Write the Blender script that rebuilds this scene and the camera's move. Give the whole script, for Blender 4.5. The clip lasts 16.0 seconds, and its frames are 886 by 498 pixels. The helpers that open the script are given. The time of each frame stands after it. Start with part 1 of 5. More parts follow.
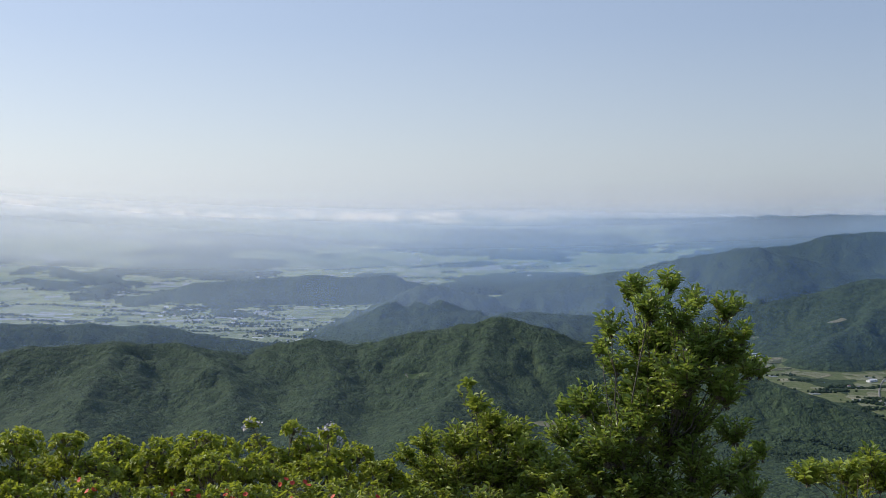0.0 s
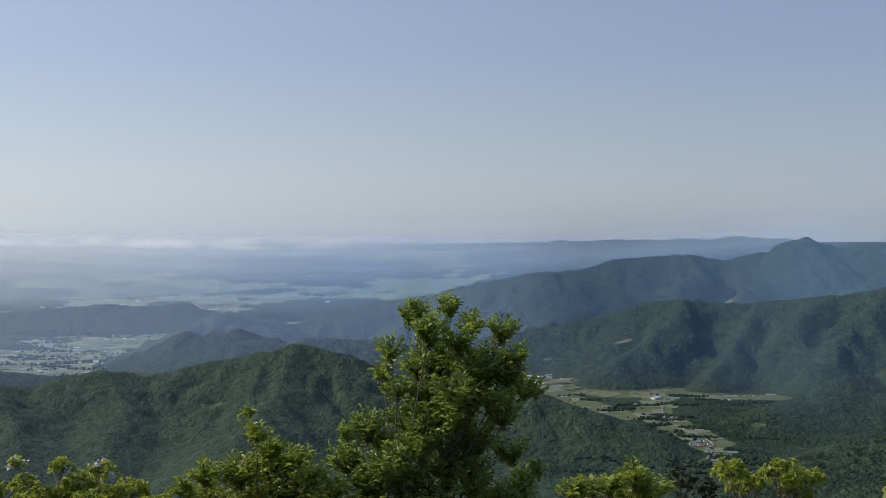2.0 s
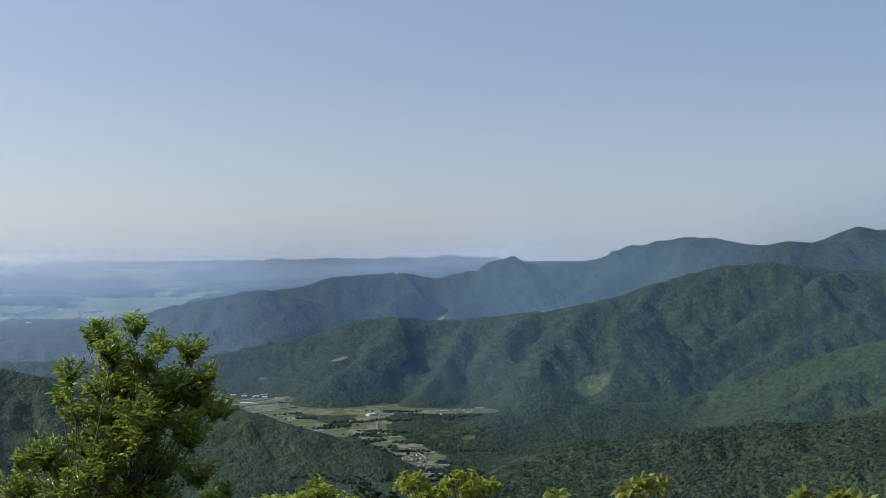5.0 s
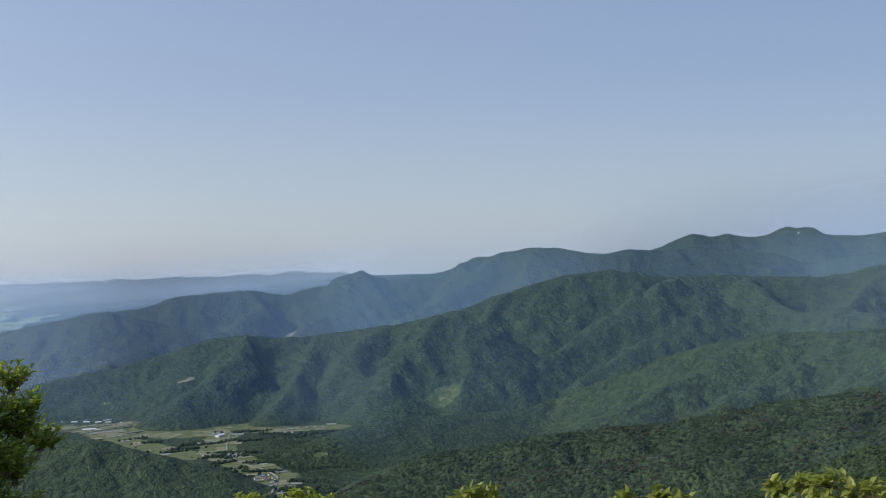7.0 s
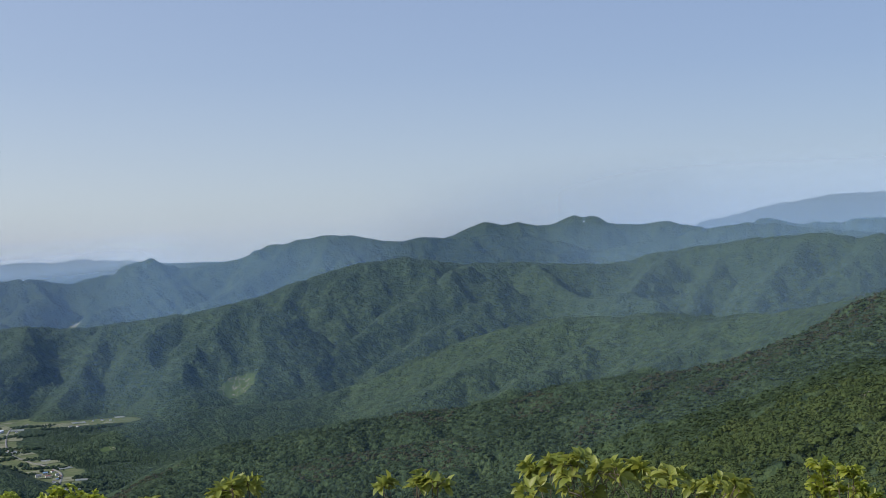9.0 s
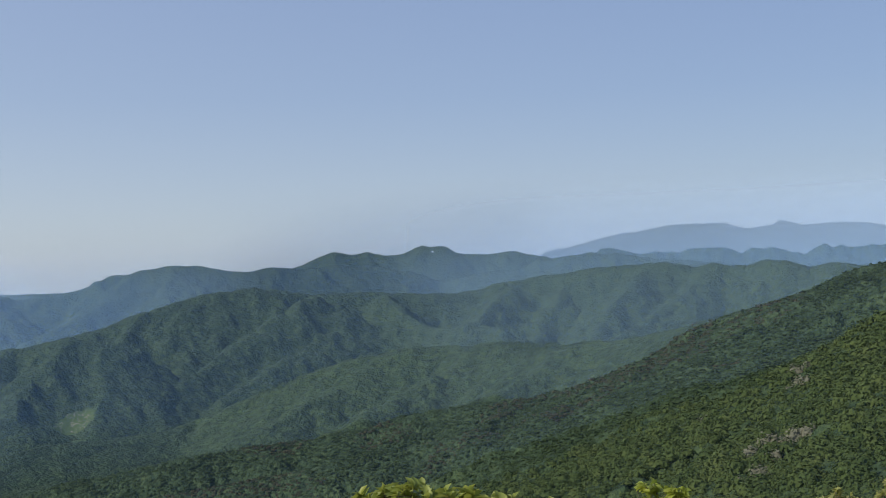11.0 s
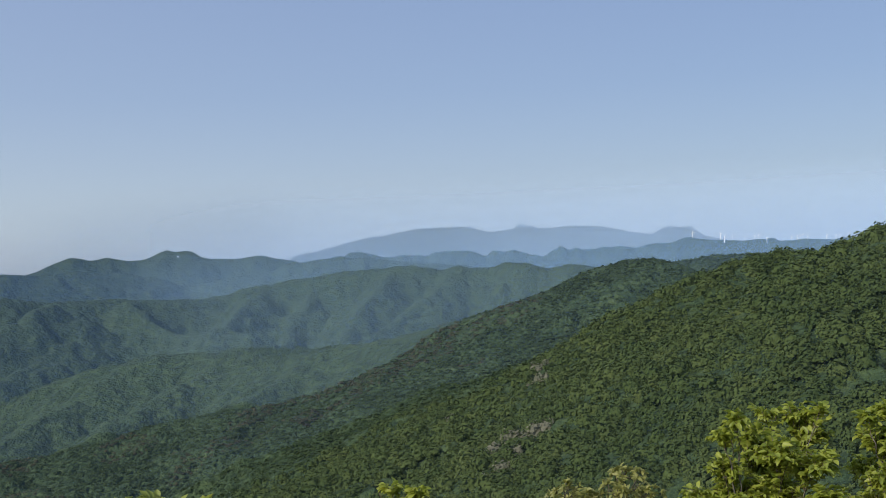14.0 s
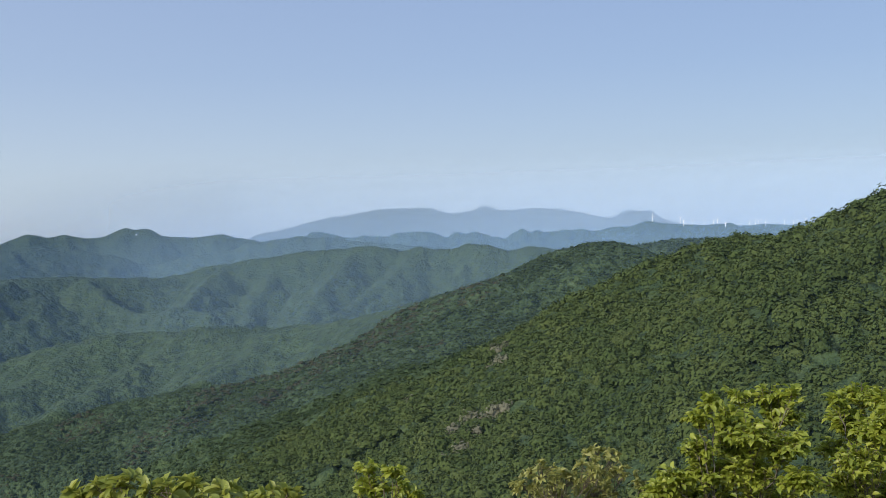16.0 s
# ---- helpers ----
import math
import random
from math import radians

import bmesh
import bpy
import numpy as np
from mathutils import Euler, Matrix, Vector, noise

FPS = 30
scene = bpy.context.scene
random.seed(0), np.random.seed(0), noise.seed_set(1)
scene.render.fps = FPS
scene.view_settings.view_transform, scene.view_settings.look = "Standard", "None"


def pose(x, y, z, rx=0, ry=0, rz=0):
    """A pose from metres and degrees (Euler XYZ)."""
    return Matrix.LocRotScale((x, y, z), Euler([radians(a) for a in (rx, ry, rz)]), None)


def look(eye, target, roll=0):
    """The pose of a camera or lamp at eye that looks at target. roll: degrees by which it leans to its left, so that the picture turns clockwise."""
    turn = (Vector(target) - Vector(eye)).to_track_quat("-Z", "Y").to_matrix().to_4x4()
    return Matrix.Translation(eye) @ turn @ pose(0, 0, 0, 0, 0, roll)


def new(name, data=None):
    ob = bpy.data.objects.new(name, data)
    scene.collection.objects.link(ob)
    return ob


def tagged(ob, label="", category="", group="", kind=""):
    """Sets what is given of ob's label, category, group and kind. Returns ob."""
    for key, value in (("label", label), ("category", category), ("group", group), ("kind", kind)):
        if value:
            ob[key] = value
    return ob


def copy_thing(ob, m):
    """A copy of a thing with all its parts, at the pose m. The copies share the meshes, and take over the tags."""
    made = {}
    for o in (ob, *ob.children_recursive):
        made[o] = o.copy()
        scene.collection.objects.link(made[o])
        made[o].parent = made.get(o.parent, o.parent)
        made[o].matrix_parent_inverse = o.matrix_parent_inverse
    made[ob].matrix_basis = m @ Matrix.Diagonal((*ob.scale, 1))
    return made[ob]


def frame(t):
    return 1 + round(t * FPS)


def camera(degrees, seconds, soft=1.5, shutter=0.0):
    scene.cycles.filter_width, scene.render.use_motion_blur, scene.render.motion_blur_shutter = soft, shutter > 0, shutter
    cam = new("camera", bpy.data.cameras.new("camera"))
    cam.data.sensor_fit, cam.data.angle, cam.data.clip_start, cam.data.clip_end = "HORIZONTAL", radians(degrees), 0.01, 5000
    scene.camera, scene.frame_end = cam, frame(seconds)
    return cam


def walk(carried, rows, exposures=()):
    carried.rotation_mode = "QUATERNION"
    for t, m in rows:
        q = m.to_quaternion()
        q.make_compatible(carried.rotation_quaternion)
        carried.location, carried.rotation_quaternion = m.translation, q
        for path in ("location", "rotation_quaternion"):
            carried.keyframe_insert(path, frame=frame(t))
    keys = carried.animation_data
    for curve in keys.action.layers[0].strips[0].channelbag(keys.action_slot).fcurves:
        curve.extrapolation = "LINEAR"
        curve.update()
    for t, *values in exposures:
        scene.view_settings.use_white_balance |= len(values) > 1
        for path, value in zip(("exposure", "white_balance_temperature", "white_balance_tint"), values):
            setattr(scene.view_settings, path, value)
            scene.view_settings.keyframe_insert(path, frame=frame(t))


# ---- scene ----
cam = camera(42.87, 16.0, soft=0.8)
PATH = [
    (0.0, pose(0.000, 0.000, 0, 88.30, 0.00, -0.00)),
    (0.5, pose(0.030, -0.001, 0, 89.24, 0.25, -2.82)),
    (1.0, pose(0.054, -0.002, 0, 89.50, 0.16, -4.95)),
    (1.5, pose(0.078, -0.005, 0, 89.56, 0.48, -7.25)),
    (2.0, pose(0.110, -0.010, 0, 89.61, 0.22, -10.21)),
    (2.5, pose(0.136, -0.015, 0, 89.75, 0.27, -12.69)),
    (3.0, pose(0.157, -0.020, 0, 89.74, 0.65, -14.68)),
    (3.5, pose(0.169, -0.024, 0, 89.87, 0.61, -15.85)),
    (4.0, pose(0.193, -0.031, 0, 90.05, 0.36, -18.16)),
    (4.5, pose(0.226, -0.043, 0, 90.23, 0.27, -21.42)),
    (5.0, pose(0.257, -0.056, 0, 90.51, -0.01, -24.53)),
    (7.5, pose(0.353, -0.110, 0, 90.85, 1.78, -34.74)),
    (8.0, pose(0.381, -0.131, 0, 90.25, 1.75, -37.96)),
    (10.5, pose(0.459, -0.204, 0, 91.48, 1.58, -47.81)),
    (11.0, pose(0.462, -0.208, 0, 91.55, 1.74, -50.23)),
    (11.5, pose(0.464, -0.212, 0, 91.57, 1.93, -52.71)),
    (12.0, pose(0.469, -0.221, 0, 91.59, 2.11, -55.22)),
    (12.5, pose(0.472, -0.225, 0, 91.41, 2.25, -57.64)),
    (13.0, pose(0.474, -0.230, 0, 91.43, 2.36, -59.99)),
    (13.5, pose(0.477, -0.234, 0, 91.49, 2.38, -61.87)),
    (14.0, pose(0.479, -0.238, 0, 91.30, 2.38, -62.93)),
    (14.5, pose(0.477, -0.234, 0, 90.83, 2.17, -61.22)),
    (15.0, pose(0.472, -0.226, 0, 90.52, 2.02, -61.94)),
    (15.5, pose(0.449, -0.186, 0, 90.44, 1.84, -64.82)),
    (16.0, pose(0.439, -0.169, 0, 90.27, 1.76, -64.91)),
]
walk(cam, PATH, [(0.0, 0.35, 6600, 12), (1.0, 0.20, 6600, 12), (2.0, 0.15, 6600, 12), (3.5, 0.24, 6600, 12), (5.0, 0.34, 6600, 12), (7.5, 0.42, 6600, 12), (8.0, 0.52, 6600, 12), (10.5, 0.44, 6600, 12), (13.0, 0.46, 6600, 12), (14.5, 0.53, 6680, 12), (16.0, 0.68, 6760, 12)])

# ---- sky and sun ----
SUN_AZ, SUN_EL = -67.0, 33.0      # degrees clockwise from +y, and above the horizon
world = bpy.data.worlds.new("sky")
scene.world = world
world.use_nodes = True
wn = world.node_tree
sky = wn.nodes.new("ShaderNodeTexSky")
sky.sky_type, sky.sun_disc = "NISHITA", False
sky.sun_elevation, sky.sun_rotation = radians(SUN_EL), radians(SUN_AZ)
sky.altitude, sky.air_density, sky.dust_density, sky.ozone_density = 900, 1.0, 2.9, 3.0
wn.nodes["Background"].inputs["Strength"].default_value = 0.11
# the hazy air evens the sky out: pale low down, bluer higher, and brighter on the sun's side
way = wn.nodes.new("ShaderNodeTexCoord").outputs["Generated"]
up = wn.nodes.new("ShaderNodeSeparateXYZ")
wn.links.new(way, up.inputs[0])
tone = wn.nodes.new("ShaderNodeValToRGB")
for k, (at, colour) in enumerate([(0.0, (0.366, 0.413, 0.452)), (0.06, (0.328, 0.384, 0.449)), (0.16, (0.250, 0.319, 0.436)), (0.35, (0.197, 0.264, 0.418))]):
    stop = tone.color_ramp.elements[k] if k < 2 else tone.color_ramp.elements.new(at)
    stop.position, stop.color = at, (*colour, 1)
wn.links.new(up.outputs[2], tone.inputs[0])
side = wn.nodes.new("ShaderNodeVectorMath")
side.operation = "DOT_PRODUCT"
side.inputs[1].default_value = (math.sin(radians(SUN_AZ)), math.cos(radians(SUN_AZ)), 0)
wn.links.new(way, side.inputs[0])
gain = wn.nodes.new("ShaderNodeVectorMath")
gain.operation = "MULTIPLY_ADD"
gain.inputs[1].default_value, gain.inputs[2].default_value = (3.7, 3.0, 2.0), (10.0, 10.0, 10.0)
wn.links.new(side.outputs["Value"], gain.inputs[0])
glow = wn.nodes.new("ShaderNodeVectorMath")
glow.operation = "MULTIPLY"
wn.links.new(tone.outputs[0], glow.inputs[0])
near_sun = wn.nodes.new("ShaderNodeMapRange")
near_sun.interpolation_type = "SMOOTHSTEP"
near_sun.inputs["From Min"].default_value, near_sun.inputs["From Max"].default_value = 0.0, 0.8
near_sun.inputs["To Max"].default_value = 2.4
wn.links.new(side.outputs["Value"], near_sun.inputs[0])
brighter = wn.nodes.new("ShaderNodeVectorMath")
wn.links.new(gain.outputs[0], brighter.inputs[0])
wn.links.new(near_sun.outputs[0], brighter.inputs[1])
wn.links.new(brighter.outputs[0], glow.inputs[1])
air = wn.nodes.new("ShaderNodeMix")
air.data_type = "RGBA"
air.inputs[0].default_value = 0.72
wn.links.new(sky.outputs[0], air.inputs[6])
wn.links.new(glow.outputs[0], air.inputs[7])
wn.links.new(air.outputs[2], wn.nodes["Background"].inputs["Color"])
sun = new("sun", bpy.data.lights.new("sun", "SUN"))
sun.data.energy, sun.data.angle, sun.data.color = 2.9, radians(0.6), (1.0, 0.93, 0.82)
sa, se = radians(SUN_AZ), radians(SUN_EL)
sun.matrix_world = look((math.sin(sa) * math.cos(se) * 50, math.cos(sa) * math.cos(se) * 50, math.sin(se) * 50), (0, 0, 0))


# ---- openings in the woods ----
FLOOR = -318.0
# the floor of the side valley: its ways and half widths
VALLEY = [([(620, 2570), (690, 2440), (725, 2320), (790, 2260), (871, 2259)], 92), ([(840, 2300), (940, 2160), (1059, 2125)], 42),
          ([(640, 2330), (655, 2180), (675, 2060), (690, 1940)], 34), ([(849, 2200), (740, 1960), (728, 1780), (728, 1668), (660, 1530)], 36)]
# clearings in the woods: x, y, half lengths, turn, ground kind (4 meadow, 5 bare earth)
CLEARINGS = [(1322, 2112, 44, 27, -0.1, 4), (898, 2564, 22, 4, -0.1, 5), (1412, 3097, 17, 15, -0.4, 5), (733, 2655, 13, 5, -0.3, 4),
             (-45, 1835, 22, 4, -0.3, 4), (160, 1642, 28, 9, 0.1, 5), (844, 1744, 12, 7, -0.4, 4), (2967, 1265, 15, 1.6, 0.48, 4)]


# ---- materials ----
def nodes_of(name):
    m = bpy.data.materials.new(name)
    m.use_nodes = True
    nt = m.node_tree
    return m, nt, nt.nodes["Principled BSDF"]


def link(nt, a, b):
    nt.links.new(a, b)


def add(nt, kind, **values):
    n = nt.nodes.new("ShaderNode" + kind)
    for k, v in values.items():
        n.inputs[k.replace("_", " ")].default_value = v
    return n


def ramp(nt, fac, stops):
    r = nt.nodes.new("ShaderNodeValToRGB")
    e = r.color_ramp.elements
    while len(e) < len(stops):
        e.new(0.5)
    for i, (p, c) in enumerate(stops):
        e[i].position, e[i].color = p, (*c, 1)
    link(nt, fac, r.inputs[0])
    return r.outputs[0]


def mix(nt, fac, a, b, mode="MIX"):
    n = nt.nodes.new("ShaderNodeMix")
    n.data_type, n.blend_type = "RGBA", mode
    for sock, v in ((n.inputs[0], fac), (n.inputs[6], a), (n.inputs[7], b)):
        if hasattr(v, "links"):
            link(nt, v, sock)
        else:
            sock.default_value = v if isinstance(v, (int, float)) else (*v, 1)
    return n.outputs[2]


def maths(nt, op, a, b=0.0, c=None):
    n = nt.nodes.new("ShaderNodeMath")
    n.operation = op
    for i, v in enumerate((a, b, c)):
        if v is None:
            continue
        if hasattr(v, "links"):
            link(nt, v, n.inputs[i])
        else:
            n.inputs[i].default_value = v
    return n.outputs[0]


def where(nt):
    return nt.nodes.new("ShaderNodeNewGeometry").outputs["Position"]


def noise_of(nt, scale, detail=3.0, vec=None, rough=0.55):
    n = add(nt, "TexNoise", Scale=scale, Detail=detail, Roughness=rough)
    link(nt, vec if vec is not None else where(nt), n.inputs["Vector"])
    return n.outputs[0]


def clearing_masks(nt):
    """Where the woods are cut: meadow and bare earth, by place on the land."""
    xyz = nt.nodes.new("ShaderNodeSeparateXYZ")
    link(nt, where(nt), xyz.inputs[0])
    ragged = maths(nt, "MULTIPLY_ADD", noise_of(nt, 0.09, 4), 0.7, 0.65)
    masks = {4: None, 5: None}
    for x0, y0, rx, ry, turn, kind in CLEARINGS:
        ct, st = math.cos(turn), math.sin(turn)
        dx, dy = maths(nt, "SUBTRACT", xyz.outputs[0], x0), maths(nt, "SUBTRACT", xyz.outputs[1], y0)
        u = maths(nt, "MULTIPLY_ADD", dx, ct / rx, maths(nt, "MULTIPLY", dy, st / rx))
        w = maths(nt, "MULTIPLY_ADD", dy, ct / ry, maths(nt, "MULTIPLY", dx, -st / ry))
        inside = maths(nt, "LESS_THAN", maths(nt, "ADD", maths(nt, "MULTIPLY", u, u), maths(nt, "MULTIPLY", w, w)), ragged)
        masks[kind] = inside if masks[kind] is None else maths(nt, "MAXIMUM", masks[kind], inside)
    # the open floor of the side valley ends where the slopes begin
    near = None
    for way, half in VALLEY:
        for (x0, y0), (x1, y1) in zip(way, way[1:]):
            ex, ey = x1 - x0, y1 - y0
            dx, dy = maths(nt, "SUBTRACT", xyz.outputs[0], x0), maths(nt, "SUBTRACT", xyz.outputs[1], y0)
            u = maths(nt, "MULTIPLY_ADD", dx, ex / (ex * ex + ey * ey), maths(nt, "MULTIPLY", dy, ey / (ex * ex + ey * ey)))
            u.node.use_clamp = True
            px, py = maths(nt, "MULTIPLY_ADD", u, -ex, dx), maths(nt, "MULTIPLY_ADD", u, -ey, dy)
            d = maths(nt, "DIVIDE", maths(nt, "SQRT", maths(nt, "MULTIPLY_ADD", px, px, maths(nt, "MULTIPLY", py, py))), float(half))
            near = d if near is None else maths(nt, "MINIMUM", near, d)
    level = maths(nt, "LESS_THAN", xyz.outputs[2], maths(nt, "MULTIPLY_ADD", noise_of(nt, 0.06, 3), 3.0, FLOOR + 0.8))
    valley = maths(nt, "MULTIPLY", level, maths(nt, "LESS_THAN", near, maths(nt, "MULTIPLY_ADD", noise_of(nt, 0.03, 3), 0.8, 0.55)))
    return masks[4], masks[5], valley


def forest_material():
    """A closed canopy seen from afar: crowns as cells, each with its own green, shade painted between them, and broad
    stands.
    """
    m, nt, p = nodes_of("forest_canopy")
    wide, stands, fine = noise_of(nt, 0.006, 5), noise_of(nt, 0.028, 4, rough=0.65), noise_of(nt, 0.22, 4, rough=0.62)
    clumps = noise_of(nt, 0.06, 4, rough=0.68)
    warp = nt.nodes.new("ShaderNodeVectorMath")
    warp.operation = "MULTIPLY_ADD"
    n = add(nt, "TexNoise", Scale=0.09, Detail=3.0)
    link(nt, where(nt), n.inputs["Vector"])
    link(nt, n.outputs["Color"], warp.inputs[0])
    warp.inputs[1].default_value = (5.0, 5.0, 5.0)
    link(nt, where(nt), warp.inputs[2])
    cells, domes = [], []
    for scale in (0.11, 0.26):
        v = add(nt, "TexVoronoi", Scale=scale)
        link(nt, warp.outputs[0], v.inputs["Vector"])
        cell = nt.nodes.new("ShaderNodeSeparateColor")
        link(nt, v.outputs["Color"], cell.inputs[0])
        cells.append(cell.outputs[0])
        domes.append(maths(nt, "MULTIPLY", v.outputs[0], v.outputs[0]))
    greens = [(0.0, (0.009, 0.022, 0.012)), (0.4, (0.031, 0.060, 0.024)), (0.8, (0.071, 0.111, 0.040)), (1.0, (0.117, 0.149, 0.055))]
    own = mix(nt, 0.5, ramp(nt, cells[0], greens), ramp(nt, cells[1], greens))
    broad = ramp(nt, wide, [(0.34, (0.021, 0.042, 0.024)), (0.5, (0.040, 0.071, 0.031)), (0.66, (0.069, 0.106, 0.039))])
    middle = ramp(nt, stands, [(0.33, (0.018, 0.038, 0.020)), (0.5, (0.041, 0.072, 0.031)), (0.68, (0.077, 0.112, 0.043))])
    c = mix(nt, 0.36, own, mix(nt, 0.5, broad, middle))
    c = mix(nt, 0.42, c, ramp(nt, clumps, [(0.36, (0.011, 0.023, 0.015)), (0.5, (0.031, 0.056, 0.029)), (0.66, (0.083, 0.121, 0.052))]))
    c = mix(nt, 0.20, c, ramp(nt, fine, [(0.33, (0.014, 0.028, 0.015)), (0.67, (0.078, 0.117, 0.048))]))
    # shade in the gaps: each crown cell is coloured darker towards its rim
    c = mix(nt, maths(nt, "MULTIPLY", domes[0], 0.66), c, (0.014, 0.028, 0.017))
    meadow, earth, valley = clearing_masks(nt)
    c = mix(nt, valley, c, ramp(nt, noise_of(nt, 0.07, 5), [(0.3, (0.075, 0.105, 0.038)), (0.5, (0.11, 0.135, 0.055)), (0.7, (0.15, 0.16, 0.075))]))
    track = maths(nt, "LESS_THAN", maths(nt, "ABSOLUTE", maths(nt, "SUBTRACT", noise_of(nt, 0.05, 2), 0.5)), 0.011)
    c = mix(nt, meadow, c, mix(nt, track, ramp(nt, noise_of(nt, 0.2, 5), [(0.3, (0.045, 0.078, 0.026)), (0.7, (0.078, 0.115, 0.042))]), (0.20, 0.19, 0.13)))
    c = mix(nt, earth, c, ramp(nt, noise_of(nt, 0.2, 5), [(0.3, (0.16, 0.16, 0.09)), (0.7, (0.27, 0.25, 0.16))]))
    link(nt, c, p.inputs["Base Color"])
    p.inputs["Roughness"].default_value = 0.9
    p.inputs["Specular IOR Level"].default_value = 0.15
    b = add(nt, "Bump", Strength=1.0, Distance=6.5)
    relief = maths(nt, "MULTIPLY_ADD", stands, 1.3, maths(nt, "MULTIPLY_ADD", fine, 0.35, maths(nt, "MULTIPLY_ADD", clumps, 1.2, maths(nt, "MULTIPLY_ADD", domes[0], -0.45, maths(nt, "MULTIPLY", domes[1], -0.22)))))
    link(nt, maths(nt, "MULTIPLY", relief, maths(nt, "SUBTRACT", 1.0, maths(nt, "MAXIMUM", valley, maths(nt, "MAXIMUM", meadow, earth)))), b.inputs["Height"])
    link(nt, b.outputs[0], p.inputs["Normal"])
    return m


def field_material(name):
    """Fields too small to tell apart: long cells of several greens, dark hedges and scraps of wood."""
    m, nt, p = nodes_of(name)
    mp = nt.nodes.new("ShaderNodeMapping")
    mp.inputs["Rotation"].default_value = (0, 0, 0.35)
    mp.inputs["Scale"].default_value = (0.6, 2.2, 0.0)
    link(nt, where(nt), mp.inputs[0])
    v = add(nt, "TexVoronoi", Scale=0.02)
    v.distance = "CHEBYCHEV"
    link(nt, mp.outputs[0], v.inputs["Vector"])
    cell = nt.nodes.new("ShaderNodeSeparateColor")
    link(nt, v.outputs["Color"], cell.inputs[0])
    c = ramp(nt, cell.outputs[0], [(0.0, (0.09, 0.14, 0.03)), (0.45, (0.17, 0.22, 0.06)), (0.75, (0.22, 0.255, 0.08)), (1.0, (0.27, 0.28, 0.12))])
    c = mix(nt, 0.3, c, ramp(nt, noise_of(nt, 0.02, 4), [(0.3, (0.08, 0.13, 0.03)), (0.7, (0.25, 0.28, 0.11))]))
    edge = add(nt, "TexVoronoi", Scale=0.02)
    edge.feature = "DISTANCE_TO_EDGE"
    link(nt, mp.outputs[0], edge.inputs["Vector"])
    c = mix(nt, maths(nt, "LESS_THAN", edge.outputs[0], 0.03), c, (0.13, 0.16, 0.07))
    c = mix(nt, maths(nt, "GREATER_THAN", noise_of(nt, 0.011, 3, mp.outputs[0]), 0.63), c, (0.03, 0.055, 0.025))
    link(nt, c, p.inputs["Base Color"])
    p.inputs["Roughness"].default_value = 0.7
    return m


def leaf_material(name, dark, light, through_light, rough=0.5):
    m, nt, p = nodes_of(name)
    rnd = nt.nodes.new("ShaderNodeNewGeometry").outputs["Random Per Island"]
    c = ramp(nt, rnd, [(0.0, dark), (0.6, tuple((a + b) / 2 for a, b in zip(dark, light))), (1.0, light)])
    c = mix(nt, 0.25, c, ramp(nt, noise_of(nt, 30, 3), [(0.3, dark), (0.7, light)]))
    link(nt, c, p.inputs["Base Color"])
    p.inputs["Roughness"].default_value = rough
    p.inputs["Specular IOR Level"].default_value = 0.5
    t = nt.nodes.new("ShaderNodeBsdfTranslucent")
    link(nt, mix(nt, 0.6, c, through_light), t.inputs[0])
    ms = nt.nodes.new("ShaderNodeMixShader")
    ms.inputs[0].default_value = 0.34
    link(nt, p.outputs[0], ms.inputs[1])
    link(nt, t.outputs[0], ms.inputs[2])
    link(nt, ms.outputs[0], nt.nodes["Material Output"].inputs[0])
    return m


def crown_material(name, stops):
    m, nt, p = nodes_of(name)
    # every tree has its own green, and its boughs differ a little
    rnd = nt.nodes.new("ShaderNodeNewGeometry").outputs["Random Per Island"]
    own = nt.nodes.new("ShaderNodeAttribute")
    own.attribute_name = "tint"
    obr = nt.nodes.new("ShaderNodeObjectInfo").outputs["Random"]
    tree = maths(nt, "FRACT", maths(nt, "ADD", own.outputs["Fac"], obr))
    c = mix(nt, 0.2, ramp(nt, tree, stops), ramp(nt, rnd, stops))
    c = mix(nt, 0.3, c, ramp(nt, noise_of(nt, 0.9, 3), [(0.35, stops[0][1]), (0.7, stops[-1][1])]))
    c = mix(nt, 0.35, c, ramp(nt, noise_of(nt, 0.035, 4, rough=0.65), [(0.36, stops[0][1]), (0.64, stops[-1][1])]))
    link(nt, c, p.inputs["Base Color"])
    p.inputs["Roughness"].default_value = 0.85
    p.inputs["Specular IOR Level"].default_value = 0.2
    b = add(nt, "Bump", Strength=0.6, Distance=0.6)
    link(nt, noise_of(nt, 1.6, 4), b.inputs["Height"])
    link(nt, b.outputs[0], p.inputs["Normal"])
    # leaves let some of the sun through
    t = nt.nodes.new("ShaderNodeBsdfTranslucent")
    link(nt, mix(nt, 0.25, c, (0.16, 0.20, 0.03)), t.inputs[0])
    ms = add(nt, "MixShader", Fac=0.24)
    link(nt, p.outputs[0], ms.inputs[1])
    link(nt, t.outputs[0], ms.inputs[2])
    link(nt, ms.outputs[0], nt.nodes["Material Output"].inputs[0])
    return m


def plain_material(name, colour, rough=0.7, metal=0.0, grain=12.0, vary=0.25):
    m, nt, p = nodes_of(name)
    n = noise_of(nt, grain, 4)
    dark = tuple(v * (1 - vary) for v in colour)
    light = tuple(min(1, v * (1 + vary)) for v in colour)
    link(nt, ramp(nt, n, [(0.3, dark), (0.7, light)]), p.inputs["Base Color"])
    p.inputs["Roughness"].default_value, p.inputs["Metallic"].default_value = rough, metal
    b = add(nt, "Bump", Strength=0.3, Distance=0.01)
    link(nt, n, b.inputs["Height"])
    link(nt, b.outputs[0], p.inputs["Normal"])
    return m


